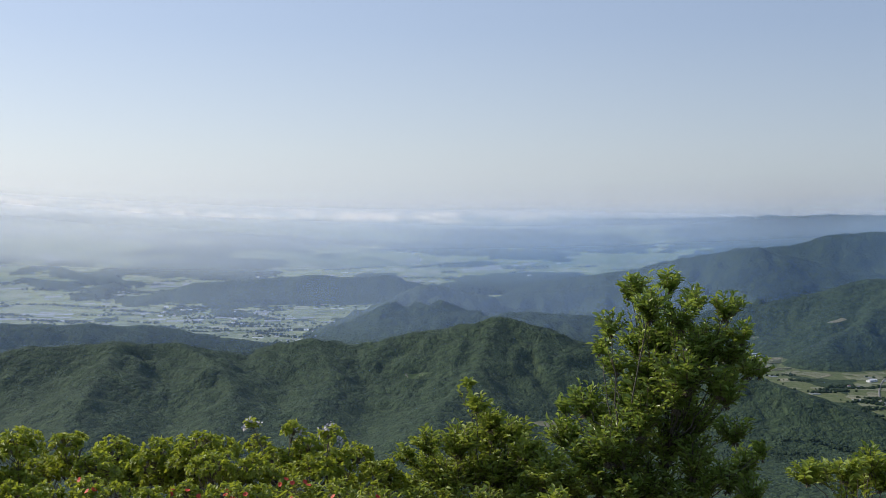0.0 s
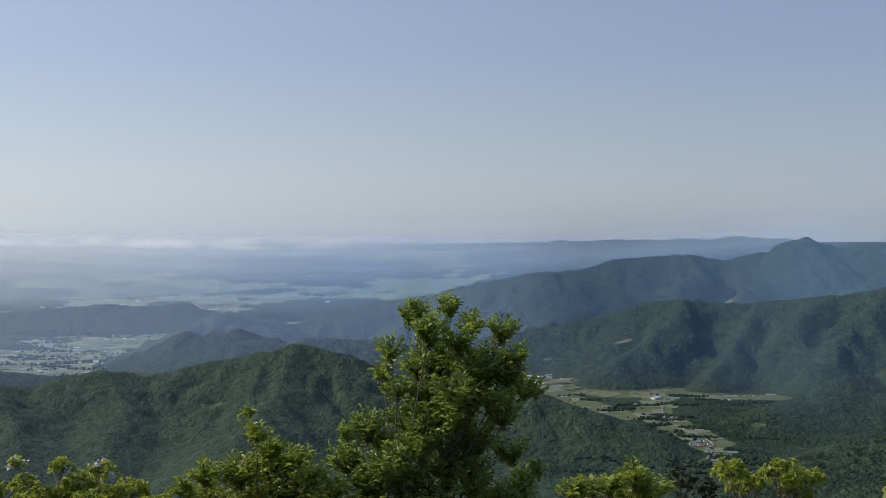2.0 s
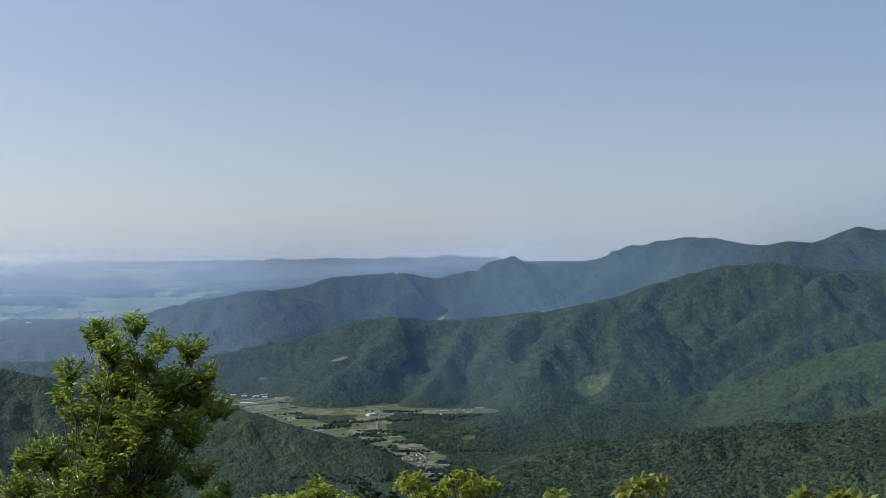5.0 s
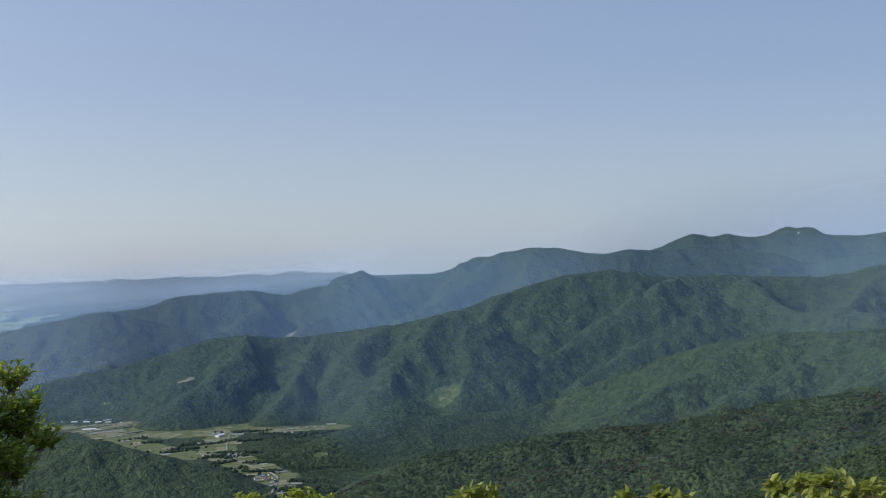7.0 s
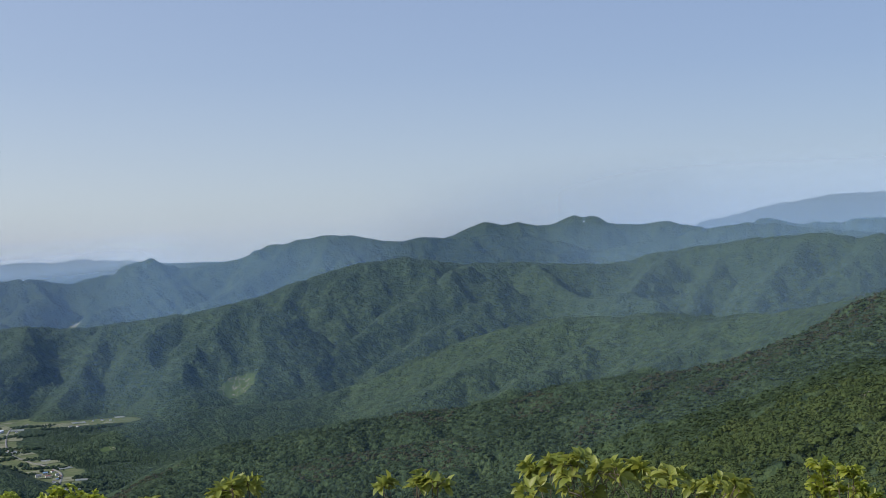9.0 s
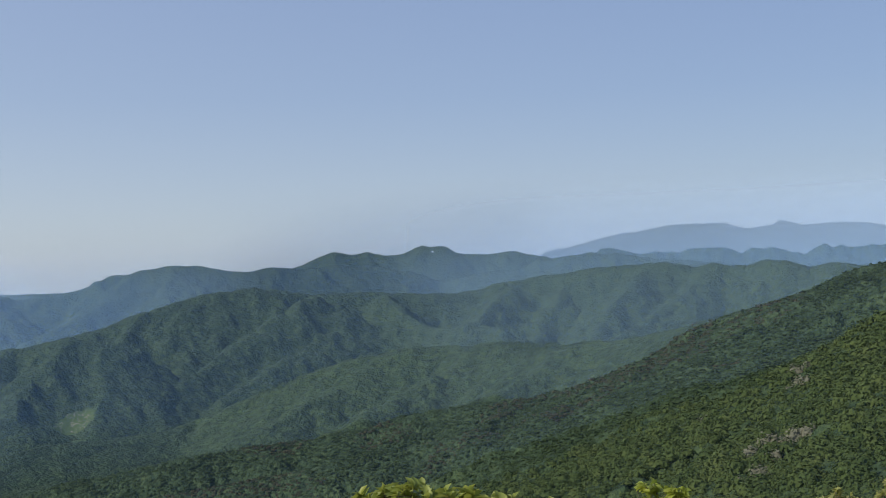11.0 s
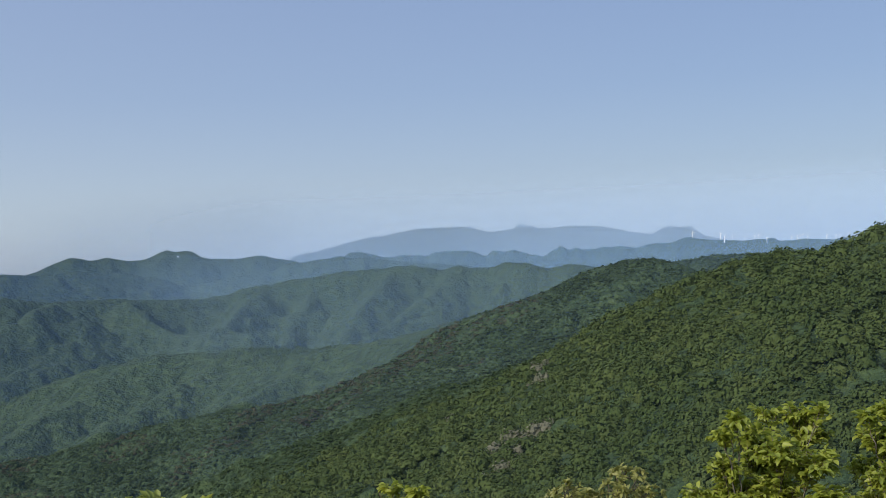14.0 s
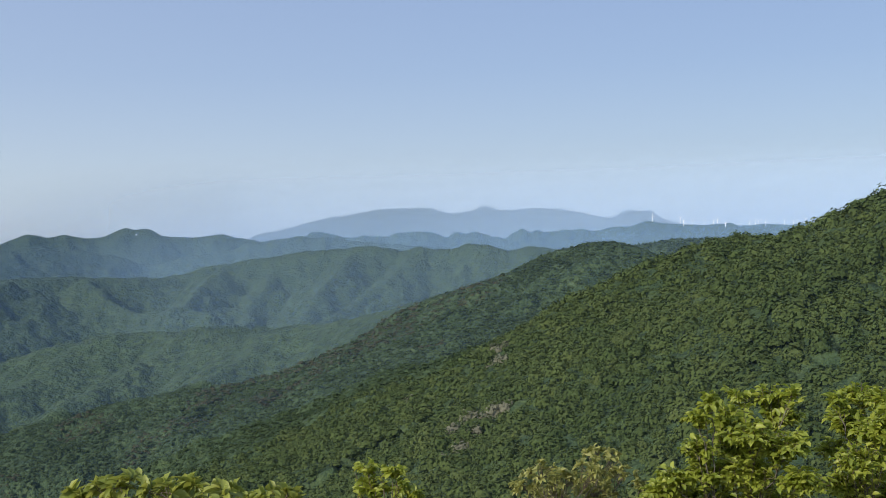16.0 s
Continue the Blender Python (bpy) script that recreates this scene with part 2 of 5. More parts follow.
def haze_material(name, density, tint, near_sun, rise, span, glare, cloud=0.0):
    """An added sheet, mostly clear, whose tint stands in for distance haze. u: bearing, v: metres above the foot."""
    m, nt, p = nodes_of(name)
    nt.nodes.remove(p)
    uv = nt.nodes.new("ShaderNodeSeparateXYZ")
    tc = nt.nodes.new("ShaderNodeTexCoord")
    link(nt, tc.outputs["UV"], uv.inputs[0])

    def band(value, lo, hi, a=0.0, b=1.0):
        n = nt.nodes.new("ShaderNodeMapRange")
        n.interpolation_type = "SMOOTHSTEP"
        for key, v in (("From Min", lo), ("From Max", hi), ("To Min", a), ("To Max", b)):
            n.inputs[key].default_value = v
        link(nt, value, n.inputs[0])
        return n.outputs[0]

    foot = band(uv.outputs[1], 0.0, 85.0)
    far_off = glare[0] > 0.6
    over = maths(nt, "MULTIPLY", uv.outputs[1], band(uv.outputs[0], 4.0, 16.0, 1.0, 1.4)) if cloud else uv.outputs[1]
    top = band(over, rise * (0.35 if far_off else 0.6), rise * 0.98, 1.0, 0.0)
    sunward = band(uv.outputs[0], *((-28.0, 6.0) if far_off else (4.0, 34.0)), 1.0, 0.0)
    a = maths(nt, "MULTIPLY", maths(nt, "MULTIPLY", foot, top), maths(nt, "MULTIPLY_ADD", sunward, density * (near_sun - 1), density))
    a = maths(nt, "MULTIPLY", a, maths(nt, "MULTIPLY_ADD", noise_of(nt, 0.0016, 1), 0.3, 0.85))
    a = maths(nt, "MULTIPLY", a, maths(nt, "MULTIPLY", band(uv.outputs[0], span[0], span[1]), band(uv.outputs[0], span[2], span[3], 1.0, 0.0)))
    # sun glare is painted in: the tint turns whiter on bearings towards the sun
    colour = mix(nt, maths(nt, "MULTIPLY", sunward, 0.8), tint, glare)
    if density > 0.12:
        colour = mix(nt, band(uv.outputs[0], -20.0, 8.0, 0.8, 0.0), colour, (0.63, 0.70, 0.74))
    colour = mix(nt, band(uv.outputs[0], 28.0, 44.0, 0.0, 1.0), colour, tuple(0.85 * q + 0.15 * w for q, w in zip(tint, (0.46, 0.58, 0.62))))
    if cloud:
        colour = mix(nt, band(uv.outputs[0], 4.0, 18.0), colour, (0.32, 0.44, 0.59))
        # a low bank of cloud is drawn into the sheet, near the horizon
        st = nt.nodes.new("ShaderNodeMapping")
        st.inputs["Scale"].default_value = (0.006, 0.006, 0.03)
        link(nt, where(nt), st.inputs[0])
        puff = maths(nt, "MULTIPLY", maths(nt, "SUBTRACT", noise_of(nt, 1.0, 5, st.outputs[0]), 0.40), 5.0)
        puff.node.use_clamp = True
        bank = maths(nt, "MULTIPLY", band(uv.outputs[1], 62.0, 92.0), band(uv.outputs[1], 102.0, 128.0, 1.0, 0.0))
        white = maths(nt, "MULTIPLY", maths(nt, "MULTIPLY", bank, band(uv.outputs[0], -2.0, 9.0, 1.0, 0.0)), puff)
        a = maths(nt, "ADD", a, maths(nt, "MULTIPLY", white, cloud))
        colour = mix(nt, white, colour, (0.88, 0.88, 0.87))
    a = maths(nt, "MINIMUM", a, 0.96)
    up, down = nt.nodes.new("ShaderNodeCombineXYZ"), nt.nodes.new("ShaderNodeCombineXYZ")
    # normals tilted towards the sun brighten the sheet, whichever way it stands
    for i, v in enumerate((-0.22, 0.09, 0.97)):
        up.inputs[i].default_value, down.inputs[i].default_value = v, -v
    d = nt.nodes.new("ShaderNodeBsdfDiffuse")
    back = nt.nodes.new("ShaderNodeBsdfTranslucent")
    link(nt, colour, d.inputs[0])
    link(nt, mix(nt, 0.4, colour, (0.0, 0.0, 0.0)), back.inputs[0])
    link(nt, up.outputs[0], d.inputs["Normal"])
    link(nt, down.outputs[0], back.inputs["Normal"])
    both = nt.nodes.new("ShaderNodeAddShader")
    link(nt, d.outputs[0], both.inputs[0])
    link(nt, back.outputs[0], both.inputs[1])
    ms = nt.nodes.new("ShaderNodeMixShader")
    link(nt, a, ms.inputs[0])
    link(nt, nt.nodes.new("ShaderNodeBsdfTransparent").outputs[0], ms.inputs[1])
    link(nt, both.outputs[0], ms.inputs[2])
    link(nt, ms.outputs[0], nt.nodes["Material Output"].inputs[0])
    return m


M_FOREST = forest_material()
M_PADDY = field_material("paddy_fields")
M_SOIL = plain_material("summit_soil", (0.10, 0.085, 0.05), 0.95, grain=6)
M_CROWN = crown_material("broadleaf_crowns", [(0.0, (0.033, 0.059, 0.019)), (0.35, (0.047, 0.080, 0.022)), (0.75, (0.069, 0.108, 0.029)), (1.0, (0.105, 0.135, 0.041))])
M_SPUR = crown_material("beech_and_cedar_crowns", [(0.0, (0.024, 0.046, 0.017)), (0.35, (0.031, 0.057, 0.019)), (0.75, (0.040, 0.069, 0.023)), (1.0, (0.053, 0.079, 0.028))])
M_BARK = plain_material("grey_bark", (0.115, 0.105, 0.082), 0.9, grain=40)

# ---- the lie of the land ----
# crest lines: name, fall of the flanks, roundness, summits and saddles along the crest
RIDGES = []


def ridge(name, fall, roundness, crest):
    RIDGES.append((name, fall, roundness, crest))


ridge("volcano_far", 0.8, 5, [(3969, 2735, 109.6), (4036, 2635, 129.1), (4085, 2558, 149.5), (4133, 2480, 166.9), (4180, 2400, 179.7), (4225, 2320, 195.6), (4269, 2239, 205.2), (4300, 2177, 200.2), (4324, 2129, 206.2), (4358, 2060, 193.1), (4390, 1991, 170.8), (4409, 1948, 180.1), (4424, 1913, 191.2), (4437, 1884, 202.5), (4448, 1856, 189.2), (4463, 1821, 181.8), (4486, 1764, 179.8), (4513, 1692, 186.4), (4540, 1620, 183.8), (4564, 1549, 171.9), (4583, 1491, 160.6), (4606, 1420, 142.7), (4624, 1362, 140.6), (4634, 1325, 157.5), (4642, 1296, 165.5), (4650, 1268, 161.4), (4656, 1246, 154.5), (4662, 1224, 159.7), (4669, 1196, 140.4), (4676, 1168, 118.2), (4685, 1132, 107.8), (4738, 884, 58)])
ridge("sea_hill", 0.8, 8, [(-2072, 4385, 17), (-1887, 4468, 22), (-1771, 4515, 13), (-1672, 4553, 6), (-1550, 4596, 15), (-1467, 4623, 6), (-1361, 4655, -1), (-1230, 4691, -15)])
ridge("plain_rim", 0.8, 8, [(135, 4778, -29), (384, 4765, -21), (576, 4745, -17), (905, 4694, -10), (1173, 4634, -3), (1353, 4585, 6), (1533, 4528, 4), (1689, 4472, 9), (1800, 4428, 14), (1910, 4382, 9), (1976, 4352, 14), (2020, 4332, 18), (2084, 4302, 12), (2187, 4239, 9), (2286, 4300, -18), (2398, 4239, -41)])
ridge("turbine_ridge", 0.5, 6, [(3813, 2390, 84.0), (3832, 2359, 104.4), (3854, 2323, 101.7), (3880, 2280, 90.3), (3908, 2231, 82.9), (3943, 2169, 82.2), (3984, 2093, 81.1), (4004, 2054, 94.2), (4014, 2035, 93.5), (4033, 1997, 86.5), (4049, 1964, 94.0), (4064, 1932, 85.7), (4082, 1894, 71.5), (4097, 1860, 84.7), (4115, 1821, 76.2), (4132, 1782, 86.3), (4149, 1742, 73.5), (4171, 1690, 58.8), (4187, 1649, 71.8), (4200, 1616, 84.9), (4213, 1583, 72.3), (4223, 1555, 84.3), (4237, 1516, 70.0), (4256, 1462, 79.6), (4287, 1367, 82.0), (4320, 1259, 83.9), (4339, 1192, 98.5), (4357, 1124, 100.3), (4380, 1030, 94.0), (4435, 765, 75.8), (4469, 530, 71.2), (4490, 300, 73)])
ridge("radar_range", 0.6, 25, [(2734, 3122, 28), (2819, 3046, 66), (2922, 2947, 110), (2964, 2904, 96), (3013, 2854, 109), (3067, 2796, 96), (3146, 2707, 128), (3190, 2655, 125), (3232, 2604, 99), (3279, 2544, 86), (3357, 2439, 90), (3340, 2463, 94), (3435, 2329, 68)])
ridge("knob_range", 0.62, 25, [(641, 3441, -146), (789, 3461, -120), (871, 3493, -113), (1058, 3441, -90), (1175, 3415, -55), (1304, 3381, -48), (1389, 3360, -40), (1489, 3330, -62), (1624, 3279, -33), (1678, 3265, -6), (1731, 3251, 11), (1778, 3240, -7), (1823, 3228, -21), (1925, 3182, -16), (2011, 3143, 6), (2081, 3111, 37), (2165, 3067, 55), (2272, 3004, 74), (2375, 2939, 55), (2462, 2882, 44), (2531, 2838, 61), (2583, 2806, 53), (2726, 2685, 60), (2823, 2600, 47), (2916, 2514, 18)])
ridge("foothill", 0.5, 20, [(673, 3231, -128), (753, 3196, -110), (833, 3159, -92), (870, 3131, -85), (921, 3099, -104), (1014, 3053, -127), (1149, 2987, -156)])
ridge("cross_ridge", 0.66, 20, [(2958, 2464, -6), (3054, 2354, 23), (3126, 2268, 33), (3175, 2210, 56), (3275, 2071, 78), (3350, 1960, 64), (3394, 1896, 56), (3472, 1762, 36), (3532, 1653, 21)])
ridge("slide_ridge", 0.8, 12, [(2618, 2246, -62), (2673, 2145, -39), (2755, 2000, -6), (2830, 1851, 14), (2865, 1754, 23), (2905, 1647, 30.4), (2924, 1597, 29.8), (2939, 1557, 24.2), (2953, 1517, 15.5), (2961, 1491, 21.0), (2968, 1465, 25.4), (2978, 1412, 15.3), (2990, 1359, 16.8), (3000, 1318, 25.9), (3006, 1292, 27.1), (3012, 1266, 25.2), (3026, 1194, 7.3), (3034, 1141, 17.0), (3038, 1099, 8.5), (3042, 1057, 1.1), (3057, 947, -8)])
ridge("slide_spur", 0.68, 30, [(2895, 1646, 21), (2735, 1603, -31), (2565, 1575, -95), (2409, 1523, -160)])
ridge("slide_spur_low", 0.68, 30, [(2954, 1472, 18), (2786, 1470, -59), (2602, 1494, -128), (2435, 1481, -169)])
ridge("slide_spur_mid", 0.68, 30, [(2846, 1861, 11), (2692, 1820, -65), (2541, 1775, -130), (2409, 1702, -166)])
ridge("slide_spur_west", 0.68, 30, [(2768, 2009, -8), (2580, 1952, -59), (2405, 1876, -106)])
ridge("shoulder_hill", 0.68, 25, [(1588, 2545, -119), (1702, 2524, -83), (1817, 2498, -49), (1931, 2467, -22), (2075, 2407, -6), (2169, 2383, -20), (2280, 2339, -33), (2401, 2280, -31), (2540, 2192, -39), (2674, 2100, -48)])
ridge("shoulder_spur", 0.74, 30, [(2177, 2277, -30), (2071, 2253, -58), (1948, 2229, -101), (1815, 2198, -152), (1696, 2165, -194), (1613, 2140, -217)])
ridge("shoulder_spur_east", 0.74, 30, [(2206, 2178, -78), (2138, 2133, -113), (1996, 2104, -156), (1864, 2076, -187), (1735, 2043, -227), (1638, 2020, -254)])
ridge("shoulder_spur_low", 0.74, 30, [(2388, 2204, -34), (2325, 2081, -85), (2271, 1945, -124), (2238, 1845, -123), (2241, 1762, -112), (2240, 1681, -126)])
ridge("middle_hill", 0.68, 20, [(588, 2840, -259), (659, 2811, -239), (779, 2766, -216), (900, 2715, -181), (971, 2676, -157), (1073, 2622, -138), (1136, 2581, -156), (1218, 2529, -150), (1298, 2473, -135), (1364, 2422, -128), (1418, 2376, -119), (1458, 2336, -111), (1531, 2273, -130), (1600, 2208, -180), (1645, 2157, -235), (1689, 2106, -273)])
ridge("middle_spur_west", 0.74, 30, [(1067, 2589, -137), (994, 2500, -190), (905, 2427, -233), (812, 2365, -264)])
ridge("middle_spur_mid", 0.74, 30, [(1211, 2514, -148), (1148, 2433, -198), (1062, 2341, -250), (978, 2246, -291)])
ridge("middle_spur_east", 0.74, 30, [(1457, 2333, -112), (1373, 2290, -154), (1297, 2242, -199), (1229, 2188, -236)])
ridge("front_hill", 0.42, 25, [(-824, 1877, -246), (-765, 1894, -234), (-696, 1913, -225), (-580, 1944, -221), (-459, 1969, -225), (-343, 1985, -242), (-283, 1987, -225), (-228, 1987, -217), (-164, 1986, -228), (-84, 1984, -210), (-4, 1979, -196), (95, 1969, -181), (163, 1958, -190), (221, 1945, -216), (268, 1932, -238), (272, 1880, -230), (373, 1812, -235), (460, 1740, -245), (531, 1668, -262), (595, 1592, -289), (631, 1525, -324)])
ridge("front_spur_a", 0.42, 30, [(-563, 1919, -220), (-534, 1789, -244), (-527, 1651, -267), (-507, 1517, -291)])
ridge("front_spur_b", 0.42, 30, [(-228, 1987, -220), (-179, 1841, -251), (-190, 1689, -281), (-189, 1538, -303)])
ridge("front_spur_c", 0.42, 30, [(94, 1948, -182), (60, 1799, -236), (13, 1650, -266), (-26, 1500, -288)])
ridge("front_spur_d", 0.42, 30, [(-445, 1950, -224), (-351, 1816, -247), (-306, 1672, -278), (-309, 1519, -299)])
ridge("edge_ridge", 0.6, 15, [(-1054, 2322, -227), (-930, 2364, -227), (-767, 2411, -229), (-595, 2449, -245), (-451, 2469, -270), (-389, 2469, -280)])
ridge("plain_hill_a", 0.42, 14, [(-137, 2897, -253), (-123, 2926, -232), (-91, 2929, -203), (-54, 2929, -182), (-25, 2930, -177), (15, 2935, -187), (83, 2939, -205), (157, 2946, -231), (216, 2942, -257)])
ridge("plain_hill_b", 0.5, 12, [(-897, 3425, -241), (-770, 3460, -209), (-671, 3486, -203), (-536, 3514, -194), (-397, 3538, -187), (-292, 3548, -194), (-150, 3557, -188), (-82, 3559, -213)])
ridge("plain_hill_c", 0.5, 15, [(254, 3471, -216), (373, 3440, -190), (471, 3408, -175), (552, 3375, -161), (701, 3307, -140), (838, 3233, -143)])
ridge("plain_hill_d", 0.42, 14, [(103, 3118, -237), (182, 3125, -220), (276, 3128, -207), (370, 3128, -200), (491, 3101, -189), (610, 3070, -193), (696, 3041, -214)])
ridge("plain_hill_e", 0.4, 12, [(-33, 2760, -266), (78, 2779, -249), (204, 2783, -236), (328, 2771, -242), (422, 2748, -254)])
ridge("middle_knob", 0.8, 22, [(1365, 2422, -130), (1288, 2396, -152), (1229, 2359, -178), (1207, 2292, -221), (1213, 2186, -265)])
ridge("middle_spur_far", 0.74, 30, [(1531, 2272, -130), (1457, 2201, -182), (1401, 2131, -233), (1345, 2060, -280)])
ridge("middle_spur_end", 0.74, 30, [(1599, 2208, -180), (1527, 2142, -224), (1477, 2042, -278)])
ridge("shoulder_spur_dark", 0.74, 30, [(1979, 2451, -19), (1849, 2413, -67), (1778, 2367, -114), (1736, 2260, -174)])
ridge("shoulder_spur_left", 0.74, 30, [(1768, 2510, -61), (1673, 2442, -110), (1621, 2381, -150)])
ridge("long_spur_a", 0.6, 30, [(1603, 1456, -137), (1498, 1458, -165), (1392, 1450, -203), (1270, 1440, -232)])
ridge("long_spur_b", 0.6, 30, [(1661, 1285, -122), (1559, 1284, -155), (1460, 1278, -184), (1343, 1273, -214), (1237, 1267, -240)])
ridge("long_spur_c", 0.6, 30, [(1601, 1024, -115), (1506, 1040, -145), (1398, 1053, -173)])
ridge("brown_spur_a", 0.55, 10, [(1155, 843, -154), (1050, 817, -175), (963, 797, -192)])
ridge("brown_spur_b", 0.55, 10, [(1195, 683, -103), (1100, 675, -130), (1000, 664, -152)])
ridge("knob_spur_a", 0.7, 30, [(1893, 3200, -17), (1770, 3135, -69), (1628, 3098, -107), (1477, 3063, -134)])
ridge("knob_spur_b", 0.7, 30, [(2163, 3063, 55), (1986, 3003, -23), (1859, 2942, -81), (1708, 2893, -126)])
ridge("knob_spur_c", 0.7, 30, [(1381, 3363, -39), (1375, 3240, -89), (1267, 3155, -125)])
ridge("valley_hill", 0.4, 20, [(815, 1771, -308), (893, 1799, -283), (974, 1823, -278), (1075, 1833, -272), (1197, 1826, -275), (1312, 1817, -276), (1411, 1816, -270)])
ridge("long_spur", 0.55, 15, [(1411, 1816, -263), (1447, 1749, -232), (1512, 1653, -189), (1539, 1586, -166), (1571, 1511, -143), (1619, 1415, -124), (1662, 1363, -126), (1650, 1202, -118), (1606, 1077, -117), (1573, 925, -104), (1522, 795, -81), (1454, 686, -58), (1384, 578, -42)])
ridge("brown_spur", 0.45, 15, [(705, 1324, -279), (762, 1287, -245), (854, 1223, -227), (911, 1175, -217), (966, 1125, -209), (1017, 1073, -203), (1065, 1019, -189), (1105, 969, -170), (1141, 894, -159), (1156, 845, -155), (1181, 778, -140), (1189, 733, -122), (1195, 688, -105), (1199, 643, -85), (1196, 610, -71), (1204, 553, -44), (1201, 516, -34), (1197, 479, -24), (1192, 442, -12), (1186, 406, 2), (1177, 377, 8), (1167, 349, 8), (1156, 321, 2)])
ridge("low_spur", 0.45, 12, [(705, 1128, -259), (776, 1056, -232), (840, 979, -218), (895, 901, -200), (939, 825, -182), (964, 763, -163)])
ridge("near_slope", 0.45, 10, [(731, 622, -203.4), (748, 584, -188.3), (761, 547, -168), (773, 511, -145.4), (778, 481, -132.3), (787, 444, -108.9), (794, 407, -93.3), (800, 369, -80.1), (807, 324, -65.1), (812, 280, -48.3), (813, 240, -31.9), (809, 213, -19.8), (803, 190, -10), (796, 168, 0.3), (789, 147, 5), (782, 120, 4.4), (773, 104, -1.8)])
ridge("summit_ridge", 0.5, 15, [(694, 94, -10.7), (675, 81, 4.7), (657, 67, 12.2), (638, 53, 16.7), (619, 39, 20.7), (600, 4, 29.1), (579, -31, 28.5)])
ridge("back_knoll", 0.4, 15, [(1447, 394, 5), (1450, 343, 12), (1452, 285, 12), (1449, 250, 9), (1448, 188, 10), (1444, 135, 10)])


def hashed(ix, iy, seed):
    h = (ix.astype(np.int64) * 374761393 + iy.astype(np.int64) * 668265263 + seed * 974711) & 0x7fffffff
    h = ((h ^ (h >> 13)) * 1274126177) & 0x7fffffff
    return ((h ^ (h >> 16)) & 0xffff) / 65535.0


def vnoise(x, y, scale, seed):
    x, y = x / scale, y / scale
    ix, iy = np.floor(x), np.floor(y)
    fx, fy = x - ix, y - iy
    fx, fy = fx * fx * (3 - 2 * fx), fy * fy * (3 - 2 * fy)
    a, b = hashed(ix, iy, seed), hashed(ix + 1, iy, seed)
    c, d = hashed(ix, iy + 1, seed), hashed(ix + 1, iy + 1, seed)
    return (a + (b - a) * fx) * (1 - fy) + (c + (d - c) * fx) * fy


def ribs(x, y, scale, seed):
    """Rounded ribs with narrow clefts between them, each about as wide as the scale."""
    n = np.abs(2 * vnoise(x, y, scale, seed) - 1)
    return np.sqrt(n * n + 0.012) - 0.52


def rises(x, y):
    """Long low swells of wooded ground that lie across the plain."""
    r, a = np.hypot(x, y), np.degrees(np.arctan2(x, y))
    u, w = a * 48 + 90 * vnoise(x, y, 300, 83), r + 110 * vnoise(x, y, 150, 84)
    n = 0.45 * vnoise(u, w * 1.5, 260, 81) + 0.38 * vnoise(u, w * 1.8, 110, 82) + 0.17 * vnoise(u, w * 1.4, 42, 85)
    open_fields = np.clip((3520 - r + 3 * a) / 120, 0, 1) * np.clip((3 - a) / 4, 0, 1)
    level = 0.56 - 0.07 * np.clip((a + 4) / 6, 0, 1) + 0.12 * open_fields + 0.05 * np.clip((r - 3500) / 600, 0, 1)
    return np.clip((n - level) / 0.10, 0, 1) * 12 * np.clip((r - 2560) / 120, 0, 1) * np.clip((21 - a) / 3, 0, 1) * np.clip((4750 - r) / 200, 0, 1)


def base_height(x, y):
    r = np.hypot(x, y)
    top = -1.75 - 0.10 * np.minimum(r, 8) - 0.34 * np.clip(r - 8, 0, 30) - 0.62 * np.clip(r - 38, 0, None)
    bowl = np.interp(r, [0, 2500, 3050, 3400, 3800, 4200, 4600, 4900], [FLOOR, FLOOR, -306, -268, -212, -140, -66, -9])
    return np.maximum(top, bowl)


def crest_height(x, y, slope, w, pts):
    """Height of a ridge, with the way along its crest and the distance from it."""
    best, along, off = np.full(x.shape, -1e9), np.zeros(x.shape), np.zeros(x.shape)
    run = 0.0
    for (x0, y0, z0), (x1, y1, z1) in zip(pts, pts[1:]):
        dx, dy = x1 - x0, y1 - y0
        long = math.hypot(dx, dy)
        free = ((x - x0) * dx + (y - y0) * dy) / (dx * dx + dy * dy)
        u = np.clip(free, 0, 1)
        d = np.hypot(x - x0 - u * dx, y - y0 - u * dy)
        h = z0 + u * (z1 - z0) - slope * (np.sqrt(d * d + w * w) - w)
        k = h > best
        side = np.sign((x - x0) * dy - (y - y0) * dx)
        best, along, off = np.where(k, h, best), np.where(k, run + (u + 0.4 * (free - u)) * long + 900 * side, along), np.where(k, d, off)
        run += long
    return best, along, off


SPURS = {name for name, *_ in RIDGES if "spur_" in name or name.endswith("_spur")} - {"long_spur", "brown_spur", "low_spur"}


